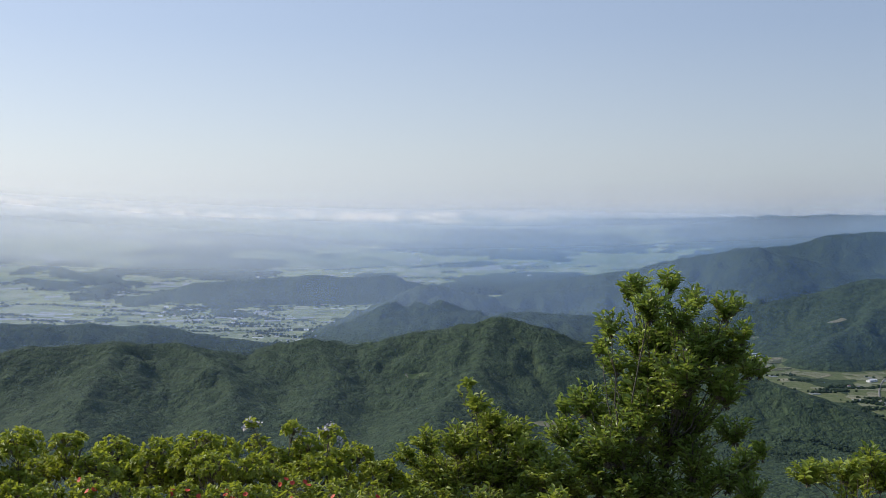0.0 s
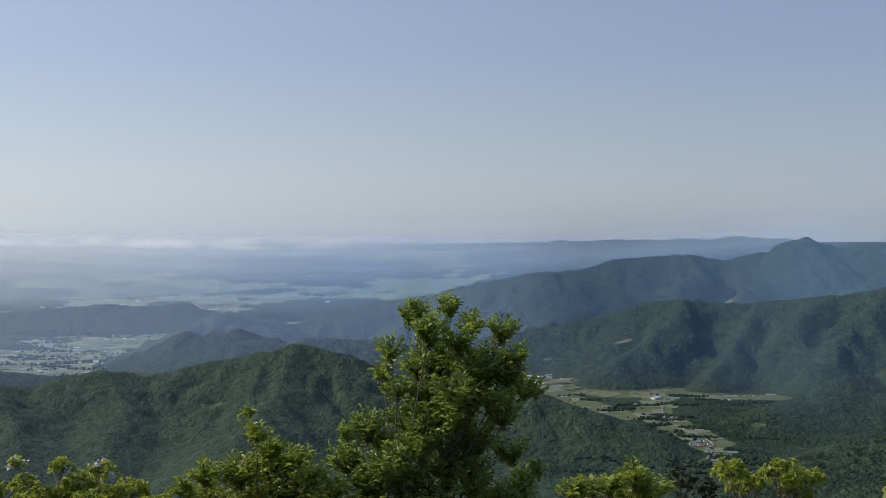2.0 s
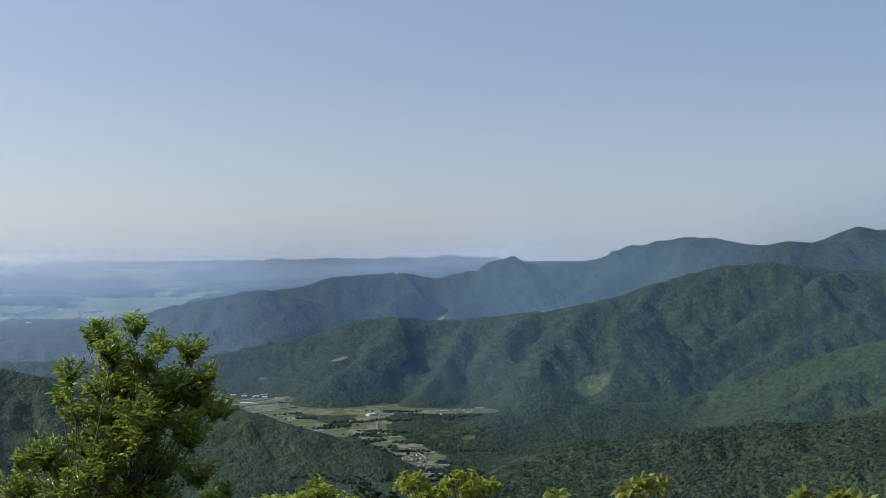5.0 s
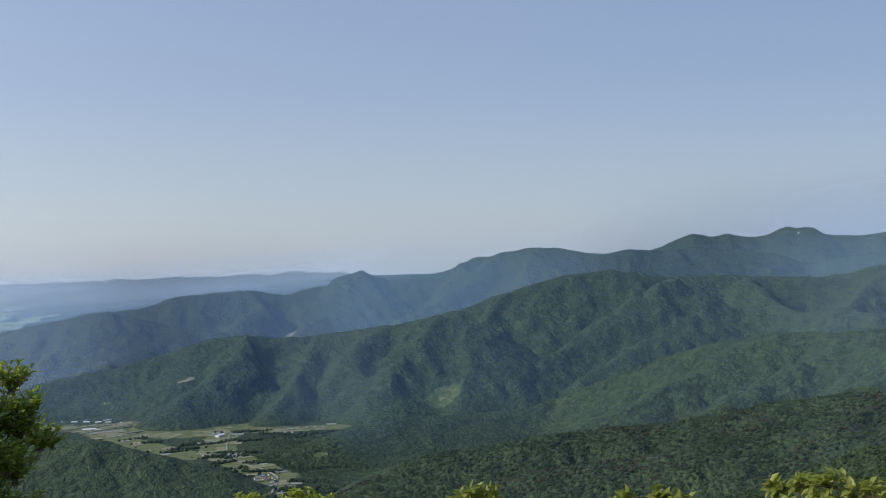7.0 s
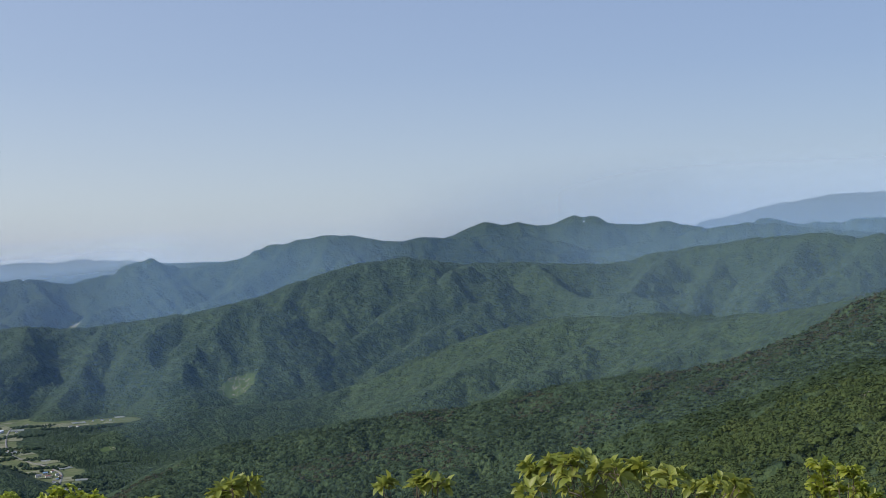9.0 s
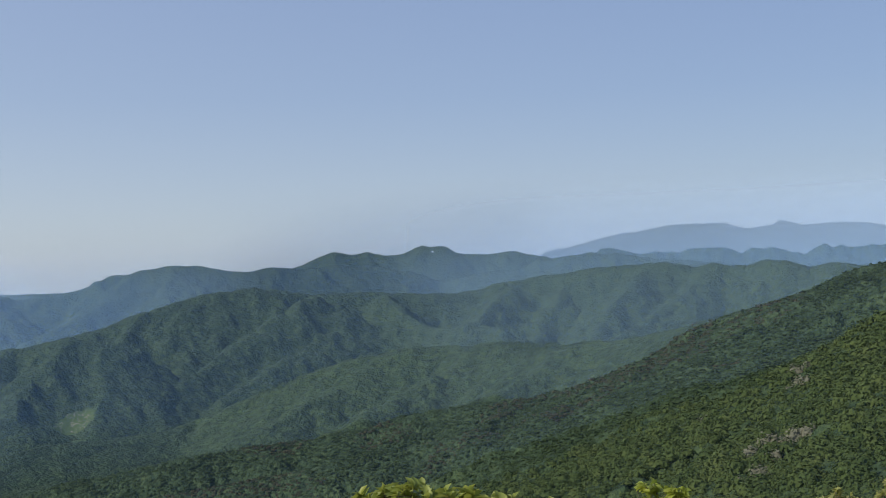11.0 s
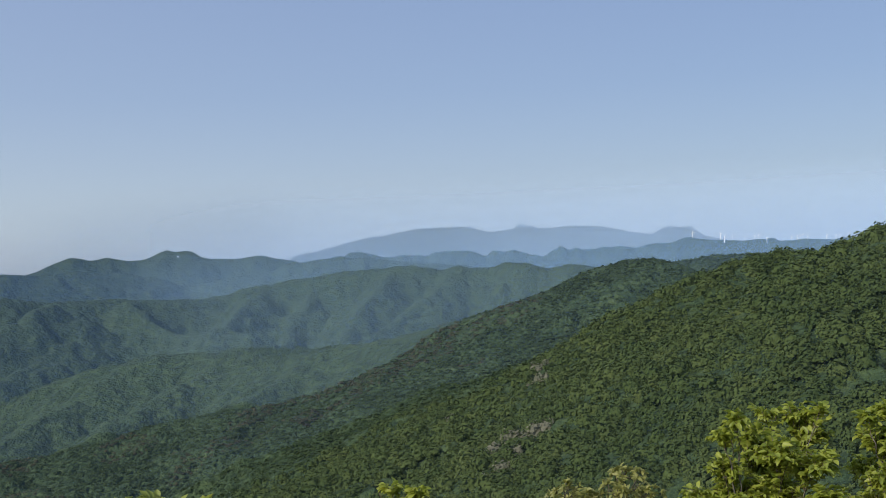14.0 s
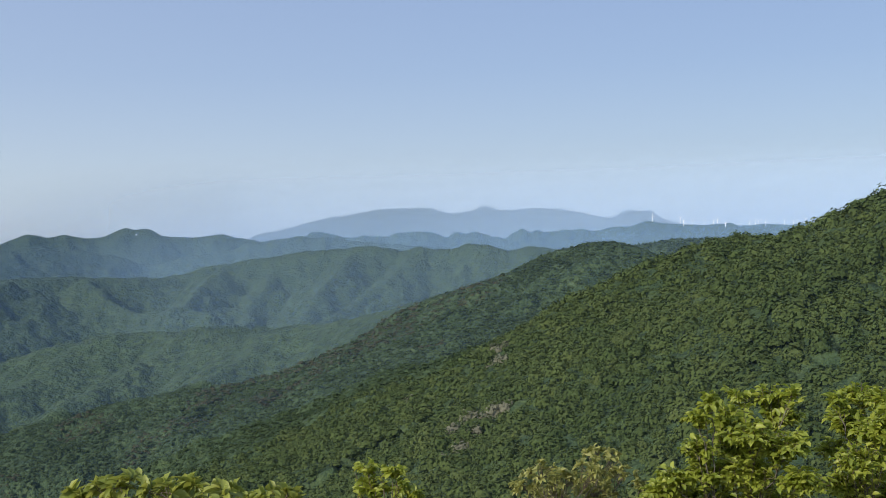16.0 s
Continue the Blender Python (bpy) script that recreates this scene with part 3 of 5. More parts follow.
def height(x, y):
    base = base_height(x, y)
    land = base - 30.0
    along, off = x * 0.7 + y * 0.7, np.full(x.shape, 400.0)
    for i, (name, slope, w, pts) in enumerate(RIDGES):
        p = np.array(pts, float)
        reach = (p[:, 2].max() - FLOOR + 40) / slope
        near = np.where((x > p[:, 0].min() - reach) & (x < p[:, 0].max() + reach) & (y > p[:, 1].min() - reach) & (y < p[:, 1].max() + reach))[0]
        if not len(near):
            continue
        h, s, d = crest_height(x[near], y[near], slope, w, pts)
        d = d * (2.5 if name in SPURS else 1.0)
        a = land[near]
        over = h > a
        along[near[over]], off[near] = s[over] + 3700 * i, np.where(over, d, np.minimum(off[near], d + (a - h) / slope))
        k = 22.0
        t = np.clip(0.5 + 0.5 * (h - a) / k, 0, 1)
        land[near] = a + (h - a) * t + k * t * (1 - t) * 0.5
    lift = np.clip((land - base) / 60.0, 0, 1)
    far = np.clip((np.hypot(x, y) - 150) / 500, 0, 1)
    near = np.interp(np.hypot(x, y), [380, 500, 800, 1600, 2150, 2900], [0.3, 0.42, 0.5, 0.5, 0.5, 0.85])
    bend = 46 * (vnoise(x, y, 170, 21) - 0.5) + 26 * (vnoise(x, y, 62, 23) - 0.5) + 10 * (vnoise(x, y, 24, 25) - 0.5)
    wx, wy = x + bend, y + 28 * (vnoise(x, y, 60, 24) - 0.5)
    # clefts run down from the crest lines, and fork on the way
    folds = ribs(along + bend, off * 0.20 + 5000, 128, 3) * 17 + ribs(along + bend * 1.3, off * 0.30 + 2000, 66, 5) * 17
    small = (ribs(along * 1.02 + bend * 1.7, off * 0.5 + 900, 33, 7) * 13 + ribs(wx, wy, 62, 6) * 21
             + (ribs(wx, wy, 34, 8) * 14 + ribs(wx, wy, 17, 11) * 6.5) * np.clip((np.hypot(x, y) - 850) / 300, 0, 1))
    land = land + (folds * np.clip(off / 120.0, 0.03, 1) + small * np.clip(off / 55.0, 0.05, 1)) * near * lift * far
    # the canopy itself is uneven
    land = land + (6.5 * (vnoise(x, y, 27, 91) - 0.5) + 6.0 * (vnoise(x, y, 60, 92) - 0.5)) * lift * np.interp(np.hypot(x, y), [1250, 1650, 3500, 4500], [0, 1, 1, 1.9])
    # low wooded rises on the plain
    land = np.maximum(land, base + rises(x, y))
    return np.maximum(land, base) + (vnoise(x, y, 2.3, 9) - 0.5) * 0.25


def mesh_from(name, verts, faces, materials, smooth=True, slots=None, tint=None):
    me = bpy.data.meshes.new(name)
    n = faces.shape[1]
    me.vertices.add(len(verts))
    me.vertices.foreach_set("co", np.ascontiguousarray(verts, np.float32).ravel())
    me.loops.add(faces.size)
    me.loops.foreach_set("vertex_index", np.ascontiguousarray(faces, np.int32).ravel())
    me.polygons.add(len(faces))
    me.polygons.foreach_set("loop_start", np.arange(0, faces.size, n, dtype=np.int32))
    me.polygons.foreach_set("use_smooth", np.full(len(faces), smooth))
    for m in materials:
        me.materials.append(m)
    if slots is not None:
        me.polygons.foreach_set("material_index", np.ascontiguousarray(slots, np.int32))
    if tint is not None:
        me.attributes.new("tint", "FLOAT", "FACE").data.foreach_set("value", np.ascontiguousarray(tint, np.float32))
    me.update(calc_edges=True)
    return me



def ground_sheet():
    az = np.concatenate([np.arange(-26, 92, 0.16), np.arange(92, 334, 4.0)])
    rr = np.concatenate([[0.0001], np.geomspace(1.5, 300, 40), np.linspace(310, 1300, 180), np.geomspace(1308, 4900, 300), [4492, 4500, 4508, 4811, 4820, 4829, 4861, 4870, 4879]])
    rr = np.sort(rr)
    a, r = np.meshgrid(np.radians(az), rr)
    x, y = r * np.sin(a), r * np.cos(a)
    z = height(x.ravel(), y.ravel()).reshape(x.shape)
    v = np.stack([x, y, z], -1).reshape(-1, 3)
    nr, na = len(rr), len(az)
    i, j = np.meshgrid(np.arange(nr - 1), np.arange(na), indexing="ij")
    j2 = (j + 1) % na
    f = np.stack([i * na + j, i * na + j2, (i + 1) * na + j2, (i + 1) * na + j], -1).reshape(-1, 4)[:, ::-1]
    c = v[f].mean(1)
    over = c[:, 2] - base_height(c[:, 0], c[:, 1])
    rad, bear = np.hypot(c[:, 0], c[:, 1]), np.degrees(np.arctan2(c[:, 0], c[:, 1]))
    slot = np.zeros(len(f), int)
    low = over < 1.6
    slot[low & (rad > 2600) & (bear < 12.5 + 5 * (vnoise(c[:, 0], c[:, 1], 90, 35) - 0.5))] = 1
    slot[rad < 60] = 2
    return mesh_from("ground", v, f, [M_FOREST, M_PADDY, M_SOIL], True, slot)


ground = tagged(new("ground", ground_sheet()), "forested mountain land falling to a wide plain of paddies", "ground", kind="structure")


# ---- added sheets that stand in for the haze of distance ----
def haze_sheet(path, rise, material):
    """An upright sheet of painted haze that follows a valley: bearings and distances along its way."""
    az = np.arange(max(-40, path[0][0]), min(104, path[-1][0]) + 0.5, 1.0)
    r = np.interp(az, [p[0] for p in path], [p[1] for p in path])
    r = np.convolve(np.pad(r, 1, mode="edge"), np.ones(3) / 3, "valid")
    hs = np.array([0.0, 1.0])
    v, uv = [], []
    for a, d in zip(az, r):
        x, y = d * math.sin(radians(a)), d * math.cos(radians(a))
        f0 = float(base_height(np.array([x]), np.array([y]))[0])
        for h in hs:
            v.append((x, y, f0 - 4 + h * rise))
            uv.append((a, h * rise))
    n = len(hs)
    f = [(i * n + k, (i + 1) * n + k, (i + 1) * n + k + 1, i * n + k + 1) for i in range(len(az) - 1) for k in range(n - 1)]
    me = mesh_from("haze_sheet", np.array(v), np.array(f), [material])
    layer = me.uv_layers.new(name="bearing_height")
    loops = np.zeros(len(me.loops), np.int32)
    me.loops.foreach_get("vertex_index", loops)
    layer.data.foreach_set("uv", np.array(uv, np.float32)[loops].ravel())
    return tagged(new("haze_sheet", me), "thin bluish sheet that stands in for distance haze", "haze", kind="structure")


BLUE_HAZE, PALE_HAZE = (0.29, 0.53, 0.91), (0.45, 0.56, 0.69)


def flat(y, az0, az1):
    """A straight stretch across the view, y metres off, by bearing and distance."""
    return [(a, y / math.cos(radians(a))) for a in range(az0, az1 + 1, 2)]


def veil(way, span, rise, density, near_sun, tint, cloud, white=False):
    haze_sheet(way, rise, haze_material("painted_haze", density, tint, near_sun, rise, span, (0.67, 0.71, 0.71) if white else (0.345, 0.52, 0.90), cloud))


# way by bearing and distance, bearings where it thins out, rise, density, factor towards the sun, tint, cloud
FULL = (-60, -50, 120, 130)
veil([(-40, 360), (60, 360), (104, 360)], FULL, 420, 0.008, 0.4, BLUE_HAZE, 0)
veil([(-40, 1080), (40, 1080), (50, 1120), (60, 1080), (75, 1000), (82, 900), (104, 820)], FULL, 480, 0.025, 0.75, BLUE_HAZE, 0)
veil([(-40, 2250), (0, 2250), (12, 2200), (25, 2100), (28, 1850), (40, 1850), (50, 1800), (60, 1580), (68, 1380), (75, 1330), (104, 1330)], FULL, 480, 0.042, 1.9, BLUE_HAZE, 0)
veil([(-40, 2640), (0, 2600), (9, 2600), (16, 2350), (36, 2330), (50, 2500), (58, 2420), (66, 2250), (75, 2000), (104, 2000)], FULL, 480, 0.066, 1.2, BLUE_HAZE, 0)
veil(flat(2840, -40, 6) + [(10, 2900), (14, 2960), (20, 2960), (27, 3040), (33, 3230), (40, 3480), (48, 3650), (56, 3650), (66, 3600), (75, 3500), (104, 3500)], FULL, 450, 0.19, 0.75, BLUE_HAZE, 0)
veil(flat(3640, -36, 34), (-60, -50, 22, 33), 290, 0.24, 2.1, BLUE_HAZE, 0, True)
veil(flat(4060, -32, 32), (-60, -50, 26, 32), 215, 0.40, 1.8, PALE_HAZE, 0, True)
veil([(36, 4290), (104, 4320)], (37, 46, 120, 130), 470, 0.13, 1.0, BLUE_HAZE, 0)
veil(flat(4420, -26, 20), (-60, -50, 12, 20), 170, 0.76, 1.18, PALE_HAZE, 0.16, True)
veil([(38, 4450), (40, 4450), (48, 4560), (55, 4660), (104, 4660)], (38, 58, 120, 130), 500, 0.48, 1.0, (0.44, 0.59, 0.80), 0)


# ---- woods ----
def icosphere(times):
    g = (1 + 5 ** 0.5) / 2
    v = [(-1, g, 0), (1, g, 0), (-1, -g, 0), (1, -g, 0), (0, -1, g), (0, 1, g), (0, -1, -g), (0, 1, -g), (g, 0, -1), (g, 0, 1), (-g, 0, -1), (-g, 0, 1)]
    v = [Vector(p).normalized() for p in v]
    ring = [(0, 11, 5), (0, 5, 1), (0, 1, 7), (0, 7, 10), (0, 10, 11), (1, 5, 9), (5, 11, 4), (11, 10, 2), (10, 7, 6), (7, 1, 8),
            (3, 9, 4), (3, 4, 2), (3, 2, 6), (3, 6, 8), (3, 8, 9), (4, 9, 5), (2, 4, 11), (6, 2, 10), (8, 6, 7), (9, 8, 1)]
    f = list(ring)
    for _ in range(times):
        mid, out = {}, []

        def half(a, b):
            k = (min(a, b), max(a, b))
            if k not in mid:
                mid[k] = len(v)
                v.append((v[a] + v[b]).normalized())
            return mid[k]
        for a, b, c in f:
            ab, bc, ca = half(a, b), half(b, c), half(c, a)
            out += [(a, ab, ca), (b, bc, ab), (c, ca, bc), (ab, bc, ca)]
        f = out
    return np.array([tuple(p) for p in v]), np.array(f)


def crown_shapes(times, count, rough, seed):
    """Uneven tops of broadleaf trees, open below, about one unit in radius."""
    rng = np.random.RandomState(seed)
    v0, f0 = icosphere(times)
    shapes = []
    for _ in range(count):
        v = v0 * (1 + rough * (rng.rand(len(v0), 1) - 0.5)) * np.array([1, 1, 0.85])
        f = f0[v0[f0].mean(1)[:, 2] > -0.5]
        used = np.unique(f)
        back = np.full(len(v), -1)
        back[used] = np.arange(len(used))
        shapes.append((v[used], back[f]))
    return shapes


def spray_shapes(count, seed, sprays, heart):
    """Broadleaf crowns: a dark rounded heart under many leafy sprays, tilted and laid over one another in tiers."""
    rng = np.random.RandomState(seed)
    v0, f0 = icosphere(heart)
    up = f0[v0[f0].mean(1)[:, 2] > -0.25]
    used = np.unique(up)
    back = np.full(len(v0), -1)
    back[used] = np.arange(len(used))
    shapes = []
    for _ in range(count):
        form = 1 + 0.35 * (rng.rand(len(used), 1) - 0.5)
        vs, fs, n = [v0[used] * 0.72 * form * np.array([1, 1, 0.9])], [back[up]], len(used)
        skew, lobes = rng.randn(2) * 0.10, rng.rand(3) * 6.28
        for k in range(sprays):
            a, h = rng.rand() * 6.28, rng.rand() ** 0.8 * 1.12 - 0.12
            d = math.sqrt(max(0.0, 1 - h * h))
            reach = 0.80 + 0.26 * rng.rand() + 0.10 * math.sin(3 * a + lobes[0]) + 0.07 * math.sin(5 * h * 3 + lobes[1])
            out = np.array([d * math.cos(a) + skew[0] * h, d * math.sin(a) + skew[1] * h, h])
            nor = out * 0.85 + np.array([0, 0, 0.35]) + rng.randn(3) * 0.25
            nor /= np.linalg.norm(nor)
            u = np.cross(nor, [math.cos(k * 2.4), math.sin(k * 2.4), 0.2])
            u /= np.linalg.norm(u)
            w = np.cross(nor, u)
            big = (0.55 + 0.5 * rng.rand()) * 2.6 / math.sqrt(sprays)
            ring = np.array([(-0.5, -0.3), (0.35, -0.5), (0.55, 0.35), (-0.3, 0.5)]) * (0.8 + 0.4 * rng.rand(4, 1)) * big
            vs.append(out * reach + ring[:, :1] * u + ring[:, 1:] * w), fs.append(np.array([(0, 1, 2), (0, 2, 3)]) + n)
            n += 4
        shapes.append((np.concatenate(vs), np.concatenate(fs)))
    return shapes


def spire_shapes(count, seed):
    """Ragged spires of conifers."""
    rng = np.random.RandomState(seed)
    shapes = []
    for _ in range(count):
        v, f = [(0, 0, 2.1)], []
        for k, (h, r) in enumerate(((1.1, 0.42), (0.3, 0.75), (-0.6, 0.95))):
            for i in range(6):
                a = i * 1.047 + k * 0.5
                q = r * (0.75 + 0.5 * rng.rand())
                v.append((q * math.cos(a), q * math.sin(a), h + 0.3 * rng.rand()))
        for i in range(6):
            j = (i + 1) % 6
            f.append((0, 1 + i, 1 + j))
            for k in range(2):
                a, b = 1 + 6 * k, 7 + 6 * k
                f += [(a + i, b + i, a + j), (a + j, b + i, b + j)]
        shapes.append((np.array(v), np.array(f)))
    return shapes


def scatter(shapes, pick, pos, size, turn, tall):
    vs, fs, n = [], [], 0
    owner = []
    for k, (v, f) in enumerate(shapes):
        idx = np.where(pick == k)[0]
        if not len(idx):
            continue
        c, s = np.cos(turn[idx])[:, None], np.sin(turn[idx])[:, None]
        x = v[None, :, 0] * c - v[None, :, 1] * s
        y = v[None, :, 0] * s + v[None, :, 1] * c
        z = np.repeat(v[None, :, 2], len(idx), 0) * tall[idx][:, None]
        p = np.stack([x, y, z], -1) * size[idx][:, None, None] + pos[idx][:, None, :]
        vs.append(p.reshape(-1, 3))
        fs.append((f[None] + (np.arange(len(idx)) * len(v))[:, None, None] + n).reshape(-1, 3))
        owner.append(np.repeat(idx, len(f)))
        n += len(idx) * len(v)
    return np.concatenate(vs), np.concatenate(fs), np.concatenate(owner)


def open_sky():
    """How high the land stands before each distance, by bearing, as seen from the summit."""
    az, r = np.arange(-27, 93, 0.5), np.geomspace(60, 4900, 260)
    a, d = np.meshgrid(np.radians(az), r, indexing="ij")
    z = height((d * np.sin(a)).ravel(), (d * np.cos(a)).ravel()).reshape(a.shape)
    return az, r, np.maximum.accumulate(z / d, axis=1)


SKY_AZ, SKY_R, SKY_H = open_sky()


def sites(rmin, rmax, az0, az1, cell, seed, margin):
    """Jittered places for trees on open flanks."""
    rng = np.random.RandomState(seed)
    g = np.arange(-rmax, rmax, cell)
    corners = [(r * math.sin(radians(a)), r * math.cos(radians(a))) for r in (rmin, rmax) for a in np.linspace(az0, az1, 9)]
    xs = np.arange(min(c[0] for c in corners), max(c[0] for c in corners), cell)
    ys = np.arange(min(c[1] for c in corners), max(c[1] for c in corners), cell)
    x, y = [q.ravel() for q in np.meshgrid(xs, ys)]
    x, y = x + (rng.rand(len(x)) - 0.5) * cell * 1.05, y + (rng.rand(len(y)) - 0.5) * cell * 1.05
    r, b = np.hypot(x, y), np.degrees(np.arctan2(x, y))
    k = (r > rmin) & (r < rmax) & (b > az0) & (b < az1)
    x, y, r, b = x[k], y[k], r[k], b[k]
    z = height(x, y)
    ia = np.clip(((b + 27) / 0.5).astype(int), 0, len(SKY_AZ) - 1)
    ir = np.clip(np.searchsorted(SKY_R, r) - 3, 0, len(SKY_R) - 1)
    k = ((z + margin) / r > SKY_H[ia, ir]) & (z / r > -0.30)
    x, y, z, r, b = x[k], y[k], z[k], r[k], b[k]
    bare = np.zeros(len(x), bool)
    for x0, y0, rx, ry, turn, kind in CLEARINGS:
        ct, st = math.cos(turn), math.sin(turn)
        bare |= (((x - x0) * ct + (y - y0) * st) / rx) ** 2 + (((y - y0) * ct - (x - x0) * st) / ry) ** 2 < 1.1
    for way, half in VALLEY:
        for (x0, y0), (x1, y1) in zip(way, way[1:]):
            dx, dy = x1 - x0, y1 - y0
            u = np.clip(((x - x0) * dx + (y - y0) * dy) / (dx * dx + dy * dy), 0, 1)
            bare |= (np.hypot(x - x0 - u * dx, y - y0 - u * dy) < half * 1.1) & (vnoise(x, y, 34, 41) < 0.88)
    k = ~bare
    return x[k], y[k], z[k], r[k], b[k], rng


M_CONIFER = crown_material("conifer_crowns", [(0.0, (0.018, 0.038, 0.018)), (0.4, (0.028, 0.053, 0.024)), (0.75, (0.040, 0.068, 0.028)), (1.0, (0.05, 0.08, 0.03))])
M_BROWN = crown_material("brownish_crowns", [(0.0, (0.036, 0.042, 0.020)), (0.4, (0.050, 0.052, 0.026)), (0.75, (0.065, 0.062, 0.034)), (1.0, (0.08, 0.074, 0.042))])
M_PALE = crown_material("pale_flowering_crowns", [(0.0, (0.08, 0.09, 0.05)), (0.4, (0.13, 0.135, 0.085)), (0.75, (0.19, 0.19, 0.135)), (1.0, (0.25, 0.245, 0.18))])


# groups of pale trees in bloom: x, y, reach
BLOOM = [(666, 273, 11), (687, 285, 7), (505, 215, 10), (504, 233, 8), (642, 329, 8), (471, 219, 12), (685, 355, 7)]
NEAR_SHAPES = spray_shapes(14, 100, 76, 1)
NEAR_CROWNS, NEAR_TRUNK = {}, []


def near_tree(k, at, size, tall, turn):
    """A broadleaf tree of the slope: a tapered trunk with two limbs under a clumped crown."""
    if not NEAR_TRUNK:
        bm = bmesh.new()
        bmesh.ops.create_cone(bm, cap_ends=True, segments=7, radius1=0.09, radius2=0.05, depth=1.3, matrix=Matrix.Translation((0, 0, -0.45)))
        for a in (0.6, -0.7):
            bmesh.ops.create_cone(bm, cap_ends=True, segments=5, radius1=0.05, radius2=0.02, depth=0.8, matrix=Matrix.Translation((0.25 * (1 if a > 0 else -1), 0.1, 0.35)) @ Matrix.Rotation(a, 4, "Y"))
        me = bpy.data.meshes.new("trunk")
        bm.to_mesh(me)
        bm.free()
        me.materials.append(M_BARK)
        NEAR_TRUNK.append(me)
    if k not in NEAR_CROWNS:
        NEAR_CROWNS[k] = mesh_from("crown", NEAR_SHAPES[k][0], NEAR_SHAPES[k][1], [M_CROWN], False)
    base = tagged(new("tree"), "leafy green broadleaf tree on the near slope", "tree", "trees of the near slope")
    base.matrix_basis = pose(at[0], at[1], at[2] + size * 0.15, 0, 0, turn) @ Matrix.Diagonal((size, size, size * tall, 1))
    for nm, me in (("crown", NEAR_CROWNS[k]), ("trunk", NEAR_TRUNK[0])):
        ob = new(nm, me)
        ob.parent = base


def woods(rmin, rmax, az0, az1, cell, size, shapes, flat, seed, label, single=0, spires_only=False):
    x, y, z, r, b, rng = sites(rmin, rmax, az0, az1, cell, seed, 9)
    count = len(shapes)
    shapes = shapes + spire_shapes(4, seed + 1)
    n = len(x)
    pick = rng.randint(0, count, n)
    conifer = (vnoise(x, y, 150, 51) + 0.25 * rng.rand(n) > 0.83) & (r > 1360)
    if spires_only:
        x, y, z, r, b, pick, conifer = [q[conifer] for q in (x, y, z, r, b, pick, conifer)]
        n = len(x)
    pick[conifer] = count + rng.randint(0, 4, conifer.sum())
    s = size[0] + (size[1] - size[0]) * rng.rand(n) ** 1.8
    s[conifer] *= 0.75
    tall = flat * (0.75 + 0.5 * rng.rand(n))
    tall[conifer] = np.maximum(tall[conifer], 0.7)
    sink = 2.1 if rmin < 850 else 0.8
    z = z - sink
    pos = np.stack([x, y, z + s * 0.15 + 1.6 * (vnoise(x, y, 11, 47) - 0.5) + (2.2 * rng.rand(n) ** 2 if rmin < 850 else 0.0) + np.maximum((4.5 if rmin < 850 else 2.0) * (vnoise(x, y, 36, 48) - 0.55), -0.7)], -1)
    if single:
        # the nearest trees stand as things of their own
        near = np.argsort(r)[:single]
        for i in near:
            near_tree(pick[i] % count, (x[i], y[i], z[i]), s[i], tall[i], rng.rand() * 360)
        rest = np.ones(n, bool)
        rest[near] = False
        x, y, z, r, b, pick, s, tall, pos, conifer = [q[rest] for q in (x, y, z, r, b, pick, s, tall, pos, conifer)]
        n = len(x)
    v, f, owner = scatter(shapes, pick, pos, s, rng.rand(n) * 6.28, tall)
    kind = np.zeros(n, int)
    kind[conifer] = 1
    kind[(vnoise(x, y, 70, 61) > 0.56) & (rng.rand(n) < 0.55) & (r > 1100) & (r < 1700) & (b > 25) & (b < 68)] = 2
    for x0, y0, reach in BLOOM:
        kind[(np.hypot(x - x0, y - y0) < reach * (0.5 + vnoise(x, y, 5, 71))) & (rng.rand(n) < 0.6)] = 3
    me = mesh_from("woods", v, f, [M_CROWN if rmin < 850 else M_SPUR, M_CONIFER, M_BROWN, M_PALE], False, kind[owner], rng.rand(n)[owner])
    return tagged(new("woods", me), label, "woods", kind="stuff")


woods(300, 600, 48, 91, 4.7, (2.4, 5.8), NEAR_SHAPES, 1.05, 101, "sunlit broadleaf woods with a few pale flowering crowns", single=240)
woods(600, 860, 48, 91, 4.9, (2.4, 5.6), spray_shapes(14, 110, 44, 0), 1.0, 106, "sunlit broadleaf woods with a few pale flowering crowns")
woods(860, 1500, 24, 91, 4.7, (1.9, 3.8), spray_shapes(12, 102, 10, 0), 0.75, 103, "dense green broadleaf woods on the mountain spurs")
woods(1500, 2300, 10, 79, 5.0, (2.2, 3.3), crown_shapes(0, 9, 0.8, 104), 0.6, 105, "stands of dark conifers on the lower hills", spires_only=True)

# ---- helpers for things with parts ----
def part(name, bm, material, parent, label=""):
    me = bpy.data.meshes.new(name)
    bm.to_mesh(me)
    bm.free()
    me.materials.append(material)
    ob = new(name, me)
    ob.parent = parent
    return tagged(ob, label)


def box(bm, x0, x1, y0, y1, z0, z1):
    v = [bm.verts.new(p) for p in ((x0, y0, z0), (x1, y0, z0), (x1, y1, z0), (x0, y1, z0), (x0, y0, z1), (x1, y0, z1), (x1, y1, z1), (x0, y1, z1))]
    for q in ((3, 2, 1, 0), (4, 5, 6, 7), (0, 1, 5, 4), (1, 2, 6, 5), (2, 3, 7, 6), (3, 0, 4, 7)):
        bm.faces.new([v[i] for i in q])


